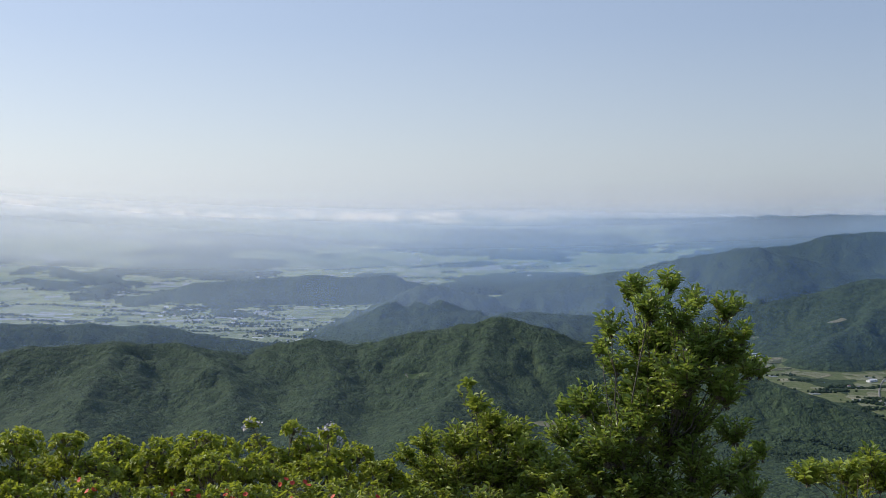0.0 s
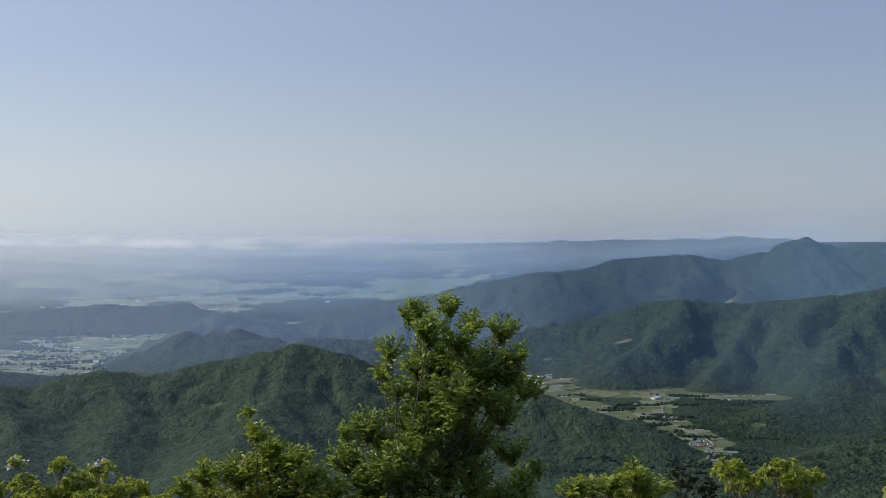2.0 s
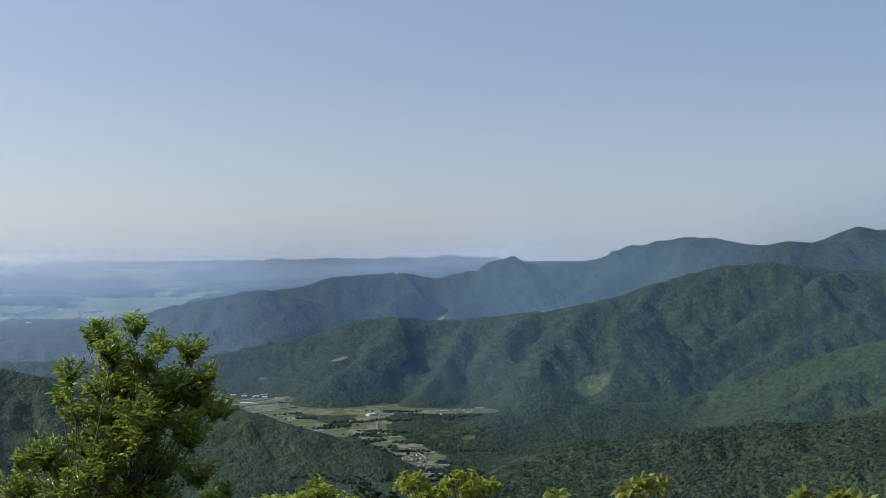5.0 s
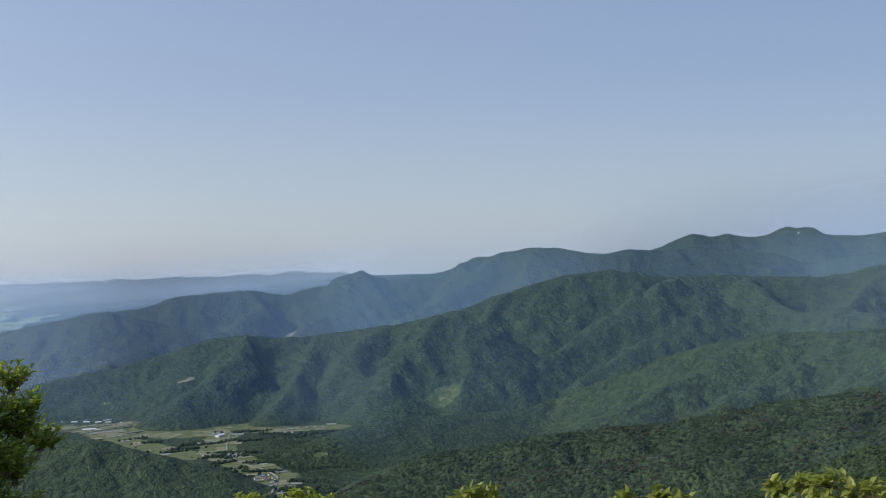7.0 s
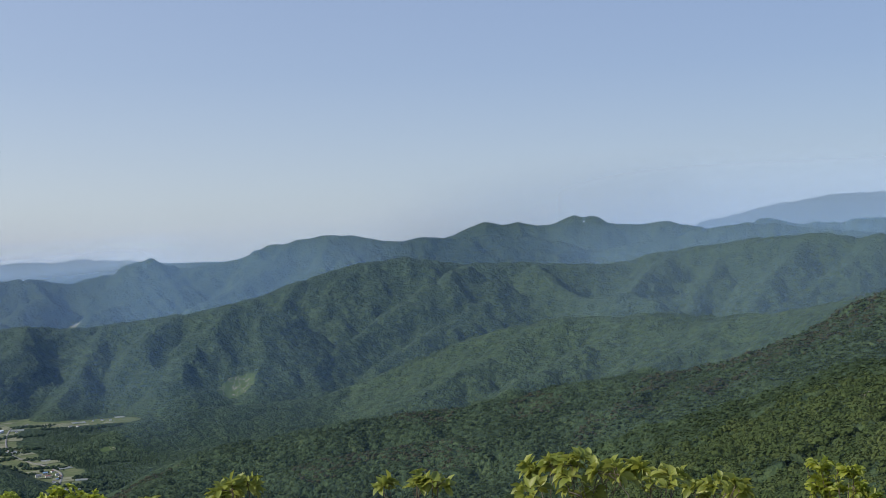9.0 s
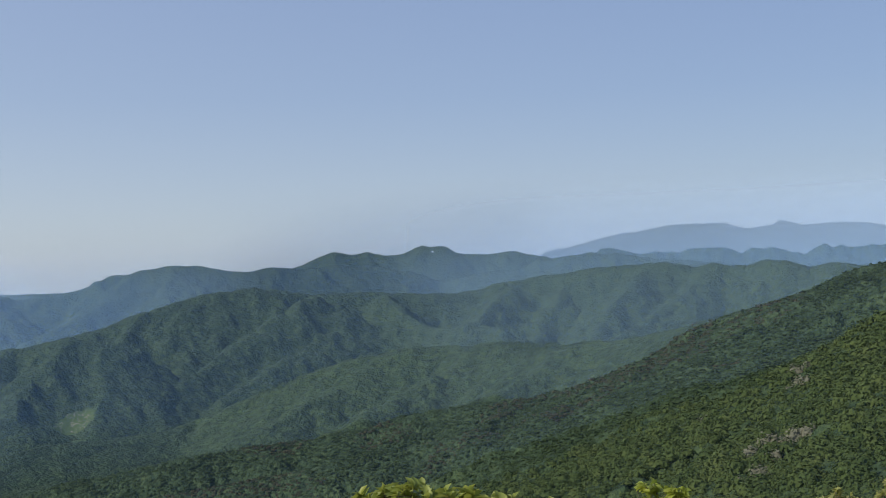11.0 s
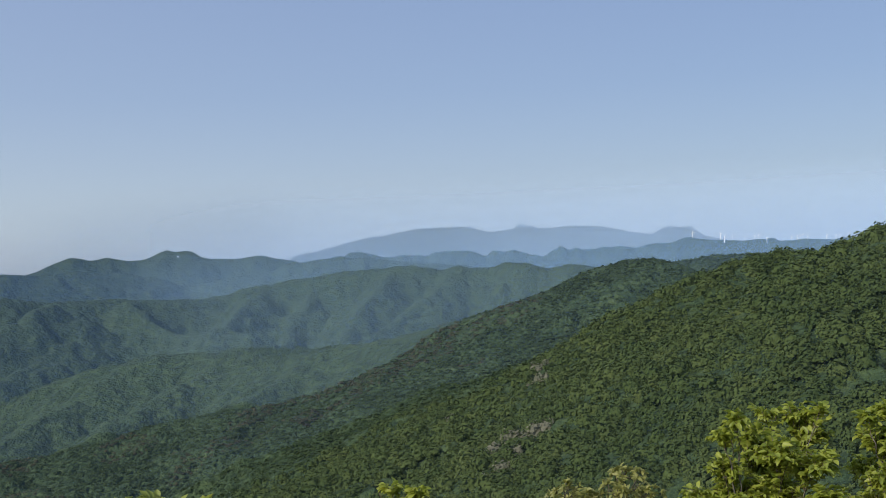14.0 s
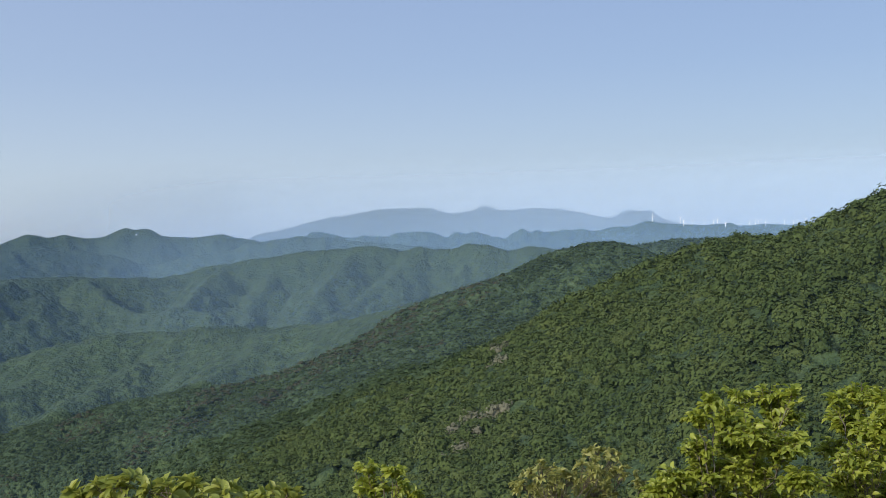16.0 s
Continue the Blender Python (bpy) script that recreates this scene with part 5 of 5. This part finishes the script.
def shrub(name, label, category, group, kind, seed, lobes):
    """Stems rise from one root to every bough; boughs end in twigs set with leaves."""
    rng = np.random.RandomState(seed)
    lobes = np.array(lobes, float)
    cx, cy = lobes[:, 0].mean(), lobes[:, 1].mean()
    root = np.array([cx, cy, ground_at(cx, cy)])
    base = tagged(new(name), label, category, group)
    base.matrix_basis = pose(*root)
    foliage, twigs = Pieces(), Pieces()
    low = lobes[np.argsort(lobes[:, 2])]
    heart = np.array([cx, cy, root[2] + 0.45 * (low[:, 2].mean() - root[2])])
    stems, trunks = [], []
    lean = np.argsort(-lobes[:, 3])[:3] if len(lobes) > 6 else np.arange(len(lobes))
    for i in list(lean) + [k for k in range(len(lobes)) if k not in lean]:
        x, y, z, r = lobes[i]
        c = np.array([x, y, z])
        stem = Pieces()
        u = np.linspace(0, 1, 10)[:, None]
        if i in lean:
            # a main stem rises from the root
            ring = root + np.array([rng.randn() * 0.08, rng.randn() * 0.08, -0.05])
            knee = np.array([cx + 0.35 * (x - cx), cy + 0.35 * (y - cy), root[2] + 0.62 * (z - root[2])])
        else:
            # a bough forks from the nearest main stem
            forks = np.concatenate([t[3:9] for t in trunks])
            away = np.hypot(forks[:, 0] - x, forks[:, 1] - y) + 0.9 * np.abs(forks[:, 2] - (z - 0.5 * np.hypot(forks[:, 0] - x, forks[:, 1] - y) - 0.1))
            ring = forks[np.argmin(away)]
            knee = (ring + c) / 2 - np.array([0, 0, 0.12 * np.linalg.norm(c - ring)])
        line = (1 - u) ** 2 * ring + 2 * u * (1 - u) * knee + u ** 2 * c + rng.randn(10, 3) * 0.006
        line[0] = ring
        if i in lean:
            trunks.append(line)
        tube(stem, line, kind["stem"] * (0.7 + 0.4 * rng.rand()) * (1.5 if i in lean else 0.6), kind["stem"] * 0.22, 6)
        stems.append(stem)
        n = max(6, int(kind["twigs"] * (r / 0.15) ** 2))
        for k in range(n):
            d = rng.randn(3)
            d /= np.linalg.norm(d)
            d[2] = abs(d[2]) * 0.9 - 0.25
            d[2] += kind["lift"]
            tip = c + d * r * (0.55 + 0.5 * rng.rand())
            start = line[rng.randint(6, 10)] if kind["open"] < rng.rand() else c - d * r * 0.2 - np.array([0, 0, kind.get("rise", 0.0) * r])
            run = bent(start, tip, kind["arch"] * r, rng, 5)
            tube(twigs, run, kind["stem"] * 0.22, 0.0015, 3)
            m = rng.randint(kind["leaves"][0], kind["leaves"][1] + 1)
            way0 = run[-1] - run[-3]
            way0 /= np.linalg.norm(way0) + 1e-9
            if kind["whorl"]:
                u = 0.9 + 0.1 * rng.rand(m)
                ang = np.arange(m) * 2 * math.pi / m + rng.rand() * 6
                a = np.cross(way0, [0.2, 0.3, 0.93])
                a /= np.linalg.norm(a) + 1e-9
                b = np.cross(way0, a)
                way = np.cos(ang)[:, None] * a + np.sin(ang)[:, None] * b + way0 * (0.45 + 0.4 * rng.rand(m))[:, None]
            else:
                u = 0.12 + 0.88 * (np.arange(m) + rng.rand(m)) / m
                sgn = np.where(np.arange(m) % 2 == 0, 1, -1)[:, None]
                a = np.cross(way0, [0, 0, 1.0])
                a /= np.linalg.norm(a) + 1e-9
                way = way0 * 0.9 + sgn * a * 0.85 + rng.randn(m, 3) * 0.28
            way[:, 2] += kind["hang"] * (0.5 + rng.rand(m))
            at = np.stack([np.interp(u, np.linspace(0, 1, len(run)), run[:, j]) for j in range(3)], 1)
            up = np.array([0, 0, 1.0]) + rng.randn(m, 3) * 0.42
            length = kind["size"] * (0.6 + 0.6 * rng.rand(m))
            put_leaves(foliage, at, way, up, length, leaf_shape(kind["wide"], 0.10 + 0.16 * rng.rand(), 0.1 + 0.3 * rng.rand()))
    back = np.array(root)
    for stem in stems:
        stem.v = [v - back for v in stem.v]
        ob = new("stem", stem.mesh("stem", M_BARK))
        ob.parent = base
    for nm, p, mat in (("twig_growth", twigs, M_TWIG), ("foliage", foliage, kind["leaf"])):
        p.v = [v - back for v in p.v]
        ob = tagged(new(nm, p.mesh(nm, mat)), kind="stuff")
        ob.parent = base
    for mat, count, size, nm, pick in kind.get("flowers", ()):
        for k in range(count):
            x, y, z, r = lobes[rng.choice(pick) if pick else rng.randint(len(lobes))]
            fl = Pieces()
            d = rng.randn(3)
            d /= np.linalg.norm(d)
            d[1], d[2] = -abs(d[1]), abs(d[2])
            c = np.array([x, y, z]) + d * r * 0.85 - back
            for q in range(1 if nm == "blossom" else 14):
                blossom(fl, c + (rng.randn(3) * 0.011 if q else 0), size, rng)
            ob = tagged(new(nm, fl.mesh(nm, mat)), kind="stuff" if nm == "flower_cluster" else "")
            ob.parent = base
    return base


M_TWIG = plain_material("brown_twigs", (0.12, 0.095, 0.065), 0.85, grain=60)
M_LEAF_TREE = leaf_material("dark_green_leaves", (0.090, 0.158, 0.030), (0.250, 0.335, 0.068), (0.60, 0.74, 0.10), 0.36)
M_LEAF_YELLOW = leaf_material("yellow_green_leaves", (0.135, 0.185, 0.020), (0.330, 0.385, 0.050), (0.72, 0.80, 0.07))
M_LEAF_MID = leaf_material("fresh_green_leaves", (0.120, 0.185, 0.026), (0.300, 0.360, 0.055), (0.62, 0.72, 0.08))
M_LEAF_WIDE = leaf_material("pale_green_leaves", (0.140, 0.185, 0.028), (0.270, 0.300, 0.065), (0.55, 0.58, 0.10))
# one shrub's shade is put into its leaf colours, hence nearly black
M_LEAF_SHADED = leaf_material("shade_darkened_leaves", (0.016, 0.030, 0.012), (0.032, 0.050, 0.018), (0.05, 0.08, 0.02))
M_LEAF_DRY = leaf_material("olive_brown_leaves", (0.150, 0.170, 0.045), (0.320, 0.320, 0.100), (0.60, 0.60, 0.14))
M_LEAF_BIG = leaf_material("bright_green_leaves", (0.120, 0.170, 0.022), (0.290, 0.325, 0.050), (0.68, 0.74, 0.08))
M_RED = plain_material("red_azalea_petals", (0.58, 0.06, 0.022), 0.6, grain=80)
M_PETAL = plain_material("white_petals", (0.58, 0.54, 0.53), 0.6, grain=80, vary=0.2)

TREE = dict(leaf=M_LEAF_TREE, stem=0.011, twigs=32, lift=0.10, open=0.8, arch=-0.12, rise=0.75, leaves=(9, 13), whorl=False, hang=0.06, size=0.051, wide=0.44)
LEFT = dict(leaf=M_LEAF_YELLOW, stem=0.008, twigs=78, lift=0.2, open=0.5, arch=0.05, leaves=(7, 10), whorl=True, hang=-0.06, size=0.031, wide=0.62)
FLOWER = dict(LEFT, flowers=[(M_PETAL, 9, 0.0075, "flower_cluster", [0, 2, 2, 3, 3, 4])])
AZALEA = dict(leaf=M_LEAF_YELLOW, stem=0.004, twigs=60, lift=0.22, open=0.6, arch=0.03, leaves=(5, 8), whorl=True, hang=0.0, size=0.028, wide=0.6,
              flowers=[(M_RED, 20, 0.015, "blossom", None)])
MID = dict(leaf=M_LEAF_MID, stem=0.008, twigs=60, lift=0.15, open=0.6, arch=-0.06, rise=0.5, leaves=(8, 12), whorl=False, hang=0.04, size=0.042, wide=0.48)
WIDE = dict(leaf=M_LEAF_WIDE, stem=0.005, twigs=20, lift=0.25, open=0.5, arch=0.05, leaves=(5, 8), whorl=True, hang=-0.12, size=0.048, wide=0.60)
DARK = dict(leaf=M_LEAF_SHADED, stem=0.008, twigs=34, lift=0.2, open=0.4, arch=0.05, leaves=(6, 9), whorl=False, hang=-0.05, size=0.045, wide=0.6)
BIG = dict(leaf=M_LEAF_BIG, stem=0.007, twigs=80, lift=0.16, open=0.55, arch=0.06, leaves=(8, 12), whorl=False, hang=-0.25, size=0.040, wide=0.62)
DRY = dict(leaf=M_LEAF_DRY, stem=0.006, twigs=70, lift=0.25, open=0.4, arch=0.04, leaves=(5, 8), whorl=True, hang=0.0, size=0.034, wide=0.5)
# boughs of each shrub: x, y, z and radius
shrub("tree", "young dark green tree with several thin grey stems", "tree", "", TREE, 300, [(1.17, 7.11, -0.47, 0.08), (1.07, 6.94, -0.9, 0.11), (0.99, 7.14, -1.25, 0.15), (1.28, 6.98, -0.91, 0.19), (1.54, 6.92, -1.23, 0.21), (1.52, 6.71, -0.75, 0.18), (1.23, 7.1, -0.78, 0.15), (1.44, 6.63, -0.89, 0.2), (1.68, 6.68, -1.04, 0.14), (1.26, 6.86, -1.1, 0.22), (0.98, 7.06, -0.81, 0.09), (1.73, 6.65, -1.26, 0.13), (1.22, 7.05, -0.42, 0.11), (1.42, 7.07, -0.41, 0.1), (1.24, 6.74, -0.53, 0.15), (1.54, 6.87, -0.51, 0.11), (1.65, 6.58, -0.52, 0.13), (1.78, 6.72, -0.69, 0.11), (1.0, 6.73, -0.64, 0.11), (1.37, 7.07, -0.74, 0.19), (1.6, 6.78, -0.76, 0.2), (1.88, 6.95, -0.9, 0.14)] + [(0.89, 7.07, -1.15, 0.15), (1.16, 7.07, -1.09, 0.2), (1.4, 6.71, -1.01, 0.21), (1.63, 6.61, -0.96, 0.15), (1.91, 6.78, -0.93, 0.08), (1.01, 6.78, -1.34, 0.22), (1.39, 6.97, -1.36, 0.24), (0.96, 6.89, -1.59, 0.2), (1.27, 6.9, -1.63, 0.24), (1.88, 6.94, -1.53, 0.13), (1.6, 6.82, -1.61, 0.16), (1.41, 6.68, -0.58, 0.14), (1.19, 6.75, -1.2, 0.19), (0.76, 6.98, -1.19, 0.07), (1.73, 6.79, -0.81, 0.14), (0.76, 7.02, -1.35, 0.15), (0.86, 6.9, -1.47, 0.17), (1.14, 6.97, -1.49, 0.21), (1.52, 6.79, -1.45, 0.19), (1.74, 6.84, -1.58, 0.15), (0.81, 7.07, -1.7, 0.18), (1.08, 6.77, -1.67, 0.18)] + [(1.43, 6.8, -1.67, 0.19), (1.87, 6.75, -1.66, 0.13), (1.94, 6.81, -1.43, 0.08)])
shrub("shrub", "yellow-green leafy shrub in morning sun on the summit", "shrub", "summit shrubs", LEFT, 301, [(-2.29, 6.03, -1.27, 0.16), (-2.13, 6.28, -1.31, 0.11), (-2.07, 6.34, -1.28, 0.07), (-2.3, 6.44, -1.5, 0.18), (-1.93, 6.23, -1.47, 0.17), (-2.12, 6.34, -1.45, 0.14), (-2.28, 6.0, -1.48, 0.17), (-2.53, 6.09, -1.31, 0.17), (-2.51, 5.9, -1.42, 0.17)])
shrub("shrub", "yellow-green leafy shrub in morning sun on the summit", "shrub", "summit shrubs", LEFT, 302, [(-2.0, 6.86, -1.5, 0.17), (-1.67, 6.65, -1.43, 0.13), (-1.86, 6.85, -1.65, 0.18), (-1.56, 6.67, -1.62, 0.14), (-1.97, 6.87, -1.62, 0.17), (-1.65, 6.64, -1.57, 0.14), (-1.74, 6.57, -1.48, 0.12)])
shrub("shrub", "yellow-green leafy shrub in morning sun on the summit", "shrub", "summit shrubs", LEFT, 303, [(-1.42, 6.49, -1.35, 0.13), (-1.31, 6.68, -1.43, 0.13), (-1.47, 6.66, -1.57, 0.18), (-1.2, 6.55, -1.58, 0.15), (-1.28, 6.22, -1.42, 0.15), (-1.48, 6.49, -1.45, 0.12), (-1.1, 6.35, -1.45, 0.12)])
shrub("shrub", "yellow-green shrub with clusters of small white flowers", "shrub", "summit shrubs", FLOWER, 304, [(-1.16, 6.84, -1.29, 0.06), (-1.15, 6.94, -1.43, 0.08), (-0.9, 6.75, -1.31, 0.09), (-0.82, 6.81, -1.43, 0.12), (-0.64, 6.51, -1.29, 0.09), (-1.03, 6.75, -1.51, 0.15), (-0.74, 6.54, -1.53, 0.17), (-0.53, 6.85, -1.5, 0.13), (-0.39, 6.71, -1.57, 0.14), (-0.59, 6.94, -1.71, 0.14), (-0.93, 6.46, -1.56, 0.15), (-0.64, 6.53, -1.48, 0.14), (-0.88, 6.85, -1.53, 0.14), (-0.32, 6.8, -1.67, 0.14)])
shrub("azalea_shrub", "low azalea shrub with scattered bright red blossoms", "shrub", "summit shrubs", AZALEA, 305, [(-1.69, 5.38, -1.32, 0.09), (-1.3, 5.66, -1.42, 0.09), (-1.01, 5.5, -1.38, 0.08), (-0.76, 5.74, -1.43, 0.11), (-0.52, 5.58, -1.39, 0.1), (-0.37, 5.84, -1.47, 0.09)])
shrub("shrub", "fresh green shrub with pointed leaves and a tall sprig", "shrub", "summit shrubs", MID, 306, [(0.15, 6.88, -1.04, 0.06), (0.2, 6.62, -1.11, 0.09), (0.28, 6.73, -1.23, 0.12), (0.44, 6.97, -1.34, 0.13), (0.1, 6.72, -1.36, 0.16), (-0.09, 6.64, -1.35, 0.12), (-0.24, 6.78, -1.45, 0.09), (0.51, 6.73, -1.4, 0.13), (0.33, 6.85, -1.55, 0.22), (0.02, 6.77, -1.58, 0.21), (0.64, 6.65, -1.47, 0.12), (0.75, 6.71, -1.6, 0.14), (0.53, 6.74, -1.66, 0.17), (0.27, 7.0, -1.4, 0.18), (0.48, 7.02, -1.51, 0.17), (0.19, 6.86, -1.55, 0.18), (0.58, 6.57, -1.53, 0.14), (-0.08, 6.92, -1.56, 0.15), (0.4, 6.88, -1.66, 0.18), (-0.15, 6.96, -1.68, 0.14)])
shrub("shrub", "fresh green shrub with pointed leaves and a tall sprig", "shrub", "summit shrubs", MID, 307, [(1.98, 5.18, -1.14, 0.1), (1.81, 5.05, -1.15, 0.1), (2.14, 5.29, -1.23, 0.09), (1.67, 5.14, -1.19, 0.09), (1.99, 5.44, -1.28, 0.11), (1.86, 5.5, -1.26, 0.1), (2.03, 5.2, -1.23, 0.1)])
shrub("shrub", "green shrub with its shade painted into very dark leaves", "shrub", "summit shrubs", DARK, 308, [(2.46, 5.81, -1.26, 0.07), (2.33, 5.36, -1.25, 0.08), (2.62, 5.74, -1.36, 0.08)])
shrub("shrub", "yellow-green leafy shrub in morning sun on the summit", "shrub", "summit shrubs", LEFT, 309, [(2.51, 5.26, -1.17, 0.1), (2.66, 5.39, -1.28, 0.1), (2.81, 5.31, -1.21, 0.12), (2.99, 5.37, -1.25, 0.09), (2.93, 5.4, -1.32, 0.1)])
shrub("shrub", "pale green shrub with broad whorled leaves", "shrub", "summit shrubs", WIDE, 310, [(2.53, 3.84, -0.95, 0.04), (2.76, 3.69, -0.93, 0.03), (2.89, 3.72, -0.94, 0.05)])
shrub("shrub", "pale green shrub with broad whorled leaves", "shrub", "summit shrubs", WIDE, 311, [(2.59, 3.34, -0.83, 0.04), (2.71, 3.4, -0.84, 0.03), (2.61, 3.44, -0.86, 0.03)])
shrub("shrub", "pale green shrub with broad whorled leaves", "shrub", "summit shrubs", WIDE, 312, [(3.11, 3.1, -0.87, 0.03), (3.17, 2.99, -0.85, 0.05), (3.2, 2.92, -0.86, 0.04)])
shrub("shrub", "pale green shrub with broad whorled leaves", "shrub", "summit shrubs", WIDE, 313, [(3.43, 2.66, -0.8, 0.05), (3.43, 2.56, -0.8, 0.06), (3.32, 2.36, -0.77, 0.05), (3.4, 2.31, -0.76, 0.04), (3.57, 2.35, -0.81, 0.06), (3.39, 2.4, -0.85, 0.08), (3.32, 2.54, -0.86, 0.07)])
shrub("shrub", "pale green shrub with broad whorled leaves", "shrub", "summit shrubs", WIDE, 314, [(3.9, 2.26, -0.9, 0.04), (3.87, 2.16, -0.87, 0.04), (3.95, 2.25, -0.94, 0.06)])
shrub("shrub", "pale green shrub with broad whorled leaves", "shrub", "summit shrubs", WIDE, 315, [(3.3, 2.43, -0.74, 0.04), (3.32, 2.34, -0.73, 0.05), (3.3, 2.18, -0.73, 0.05), (3.41, 2.15, -0.74, 0.04), (3.56, 2.13, -0.78, 0.05), (3.47, 2.36, -0.82, 0.09), (3.38, 2.04, -0.78, 0.06), (3.53, 1.85, -0.78, 0.03), (3.66, 1.98, -0.83, 0.03)])
shrub("shrub", "bright green bush with broad drooping leaves", "shrub", "summit shrubs", BIG, 316, [(5.06, 2.42, -1.01, 0.07), (4.92, 2.22, -0.98, 0.06), (5.07, 2.4, -1.1, 0.09), (5.12, 2.29, -1.1, 0.07), (5.13, 2.21, -1.12, 0.05)])
shrub("shrub", "olive-brown shrub with small sparse leaves", "shrub", "summit shrubs", DRY, 317, [(5.62, 1.77, -1.1, 0.09), (5.64, 1.86, -1.17, 0.07), (5.67, 1.66, -1.15, 0.09), (5.9, 1.57, -1.05, 0.07), (5.73, 1.43, -1.02, 0.05), (5.7, 1.54, -1.1, 0.09), (5.98, 1.47, -1.16, 0.08), (5.93, 1.6, -1.25, 0.12), (5.87, 1.83, -1.27, 0.11), (5.95, 1.37, -1.22, 0.06)])
shrub("shrub", "bright green bush with broad drooping leaves", "shrub", "summit shrubs", BIG, 318, [(5.31, 0.92, -0.75, 0.06), (5.33, 0.86, -0.68, 0.06), (5.57, 0.84, -0.79, 0.1), (5.73, 0.82, -0.7, 0.07), (5.76, 0.68, -0.71, 0.09), (5.65, 0.58, -0.68, 0.06), (5.81, 0.64, -0.81, 0.11), (5.39, 0.71, -0.84, 0.13), (5.38, 0.94, -0.9, 0.08), (5.44, 0.9, -1.02, 0.13), (5.37, 1.06, -1.03, 0.09), (5.47, 0.73, -1.03, 0.15), (5.4, 0.55, -0.88, 0.11), (5.41, 1.14, -1.11, 0.09), (5.36, 0.5, -1.02, 0.11), (5.55, 0.9, -1.17, 0.13), (5.79, 0.72, -1.19, 0.14), (5.47, 1.03, -1.13, 0.11), (5.61, 0.83, -0.93, 0.11)])
shrub("shrub", "bright green bush with broad drooping leaves", "shrub", "summit shrubs", BIG, 319, [(6.06, 0.43, -0.76, 0.06), (6.23, 0.35, -0.76, 0.1), (6.14, 0.23, -0.77, 0.11), (6.17, 0.4, -0.89, 0.12), (5.94, 0.23, -0.88, 0.13), (6.21, 0.48, -1.02, 0.09), (5.86, 0.3, -1.02, 0.15), (5.98, 0.13, -0.81, 0.14), (6.15, 0.12, -1.05, 0.18), (5.92, 0.43, -1.14, 0.11), (6.21, 0.28, -1.24, 0.15)])
shrub("shrub", "yellow-green leafy shrub in morning sun on the summit", "shrub", "summit shrubs", LEFT, 320, [(-2.35, 5.65, -1.45, 0.11), (-2.04, 5.32, -1.35, 0.1), (-1.91, 5.41, -1.38, 0.1), (-1.72, 5.36, -1.38, 0.1), (-1.71, 5.87, -1.49, 0.11), (-1.46, 5.62, -1.43, 0.1), (-1.3, 5.69, -1.46, 0.1), (-1.11, 5.65, -1.43, 0.1), (-0.93, 5.6, -1.43, 0.1)])
shrub("shrub", "fresh green shrub with pointed leaves and a tall sprig", "shrub", "summit shrubs", MID, 321, [(-0.92, 6.21, -1.6, 0.12), (-0.71, 6.1, -1.54, 0.11), (-0.54, 6.31, -1.61, 0.12), (-0.33, 6.11, -1.57, 0.11), (-0.15, 6.31, -1.6, 0.12), (0.05, 6.57, -1.68, 0.12), (0.24, 6.22, -1.6, 0.12), (0.46, 6.56, -1.66, 0.12), (0.61, 6.0, -1.53, 0.11)])
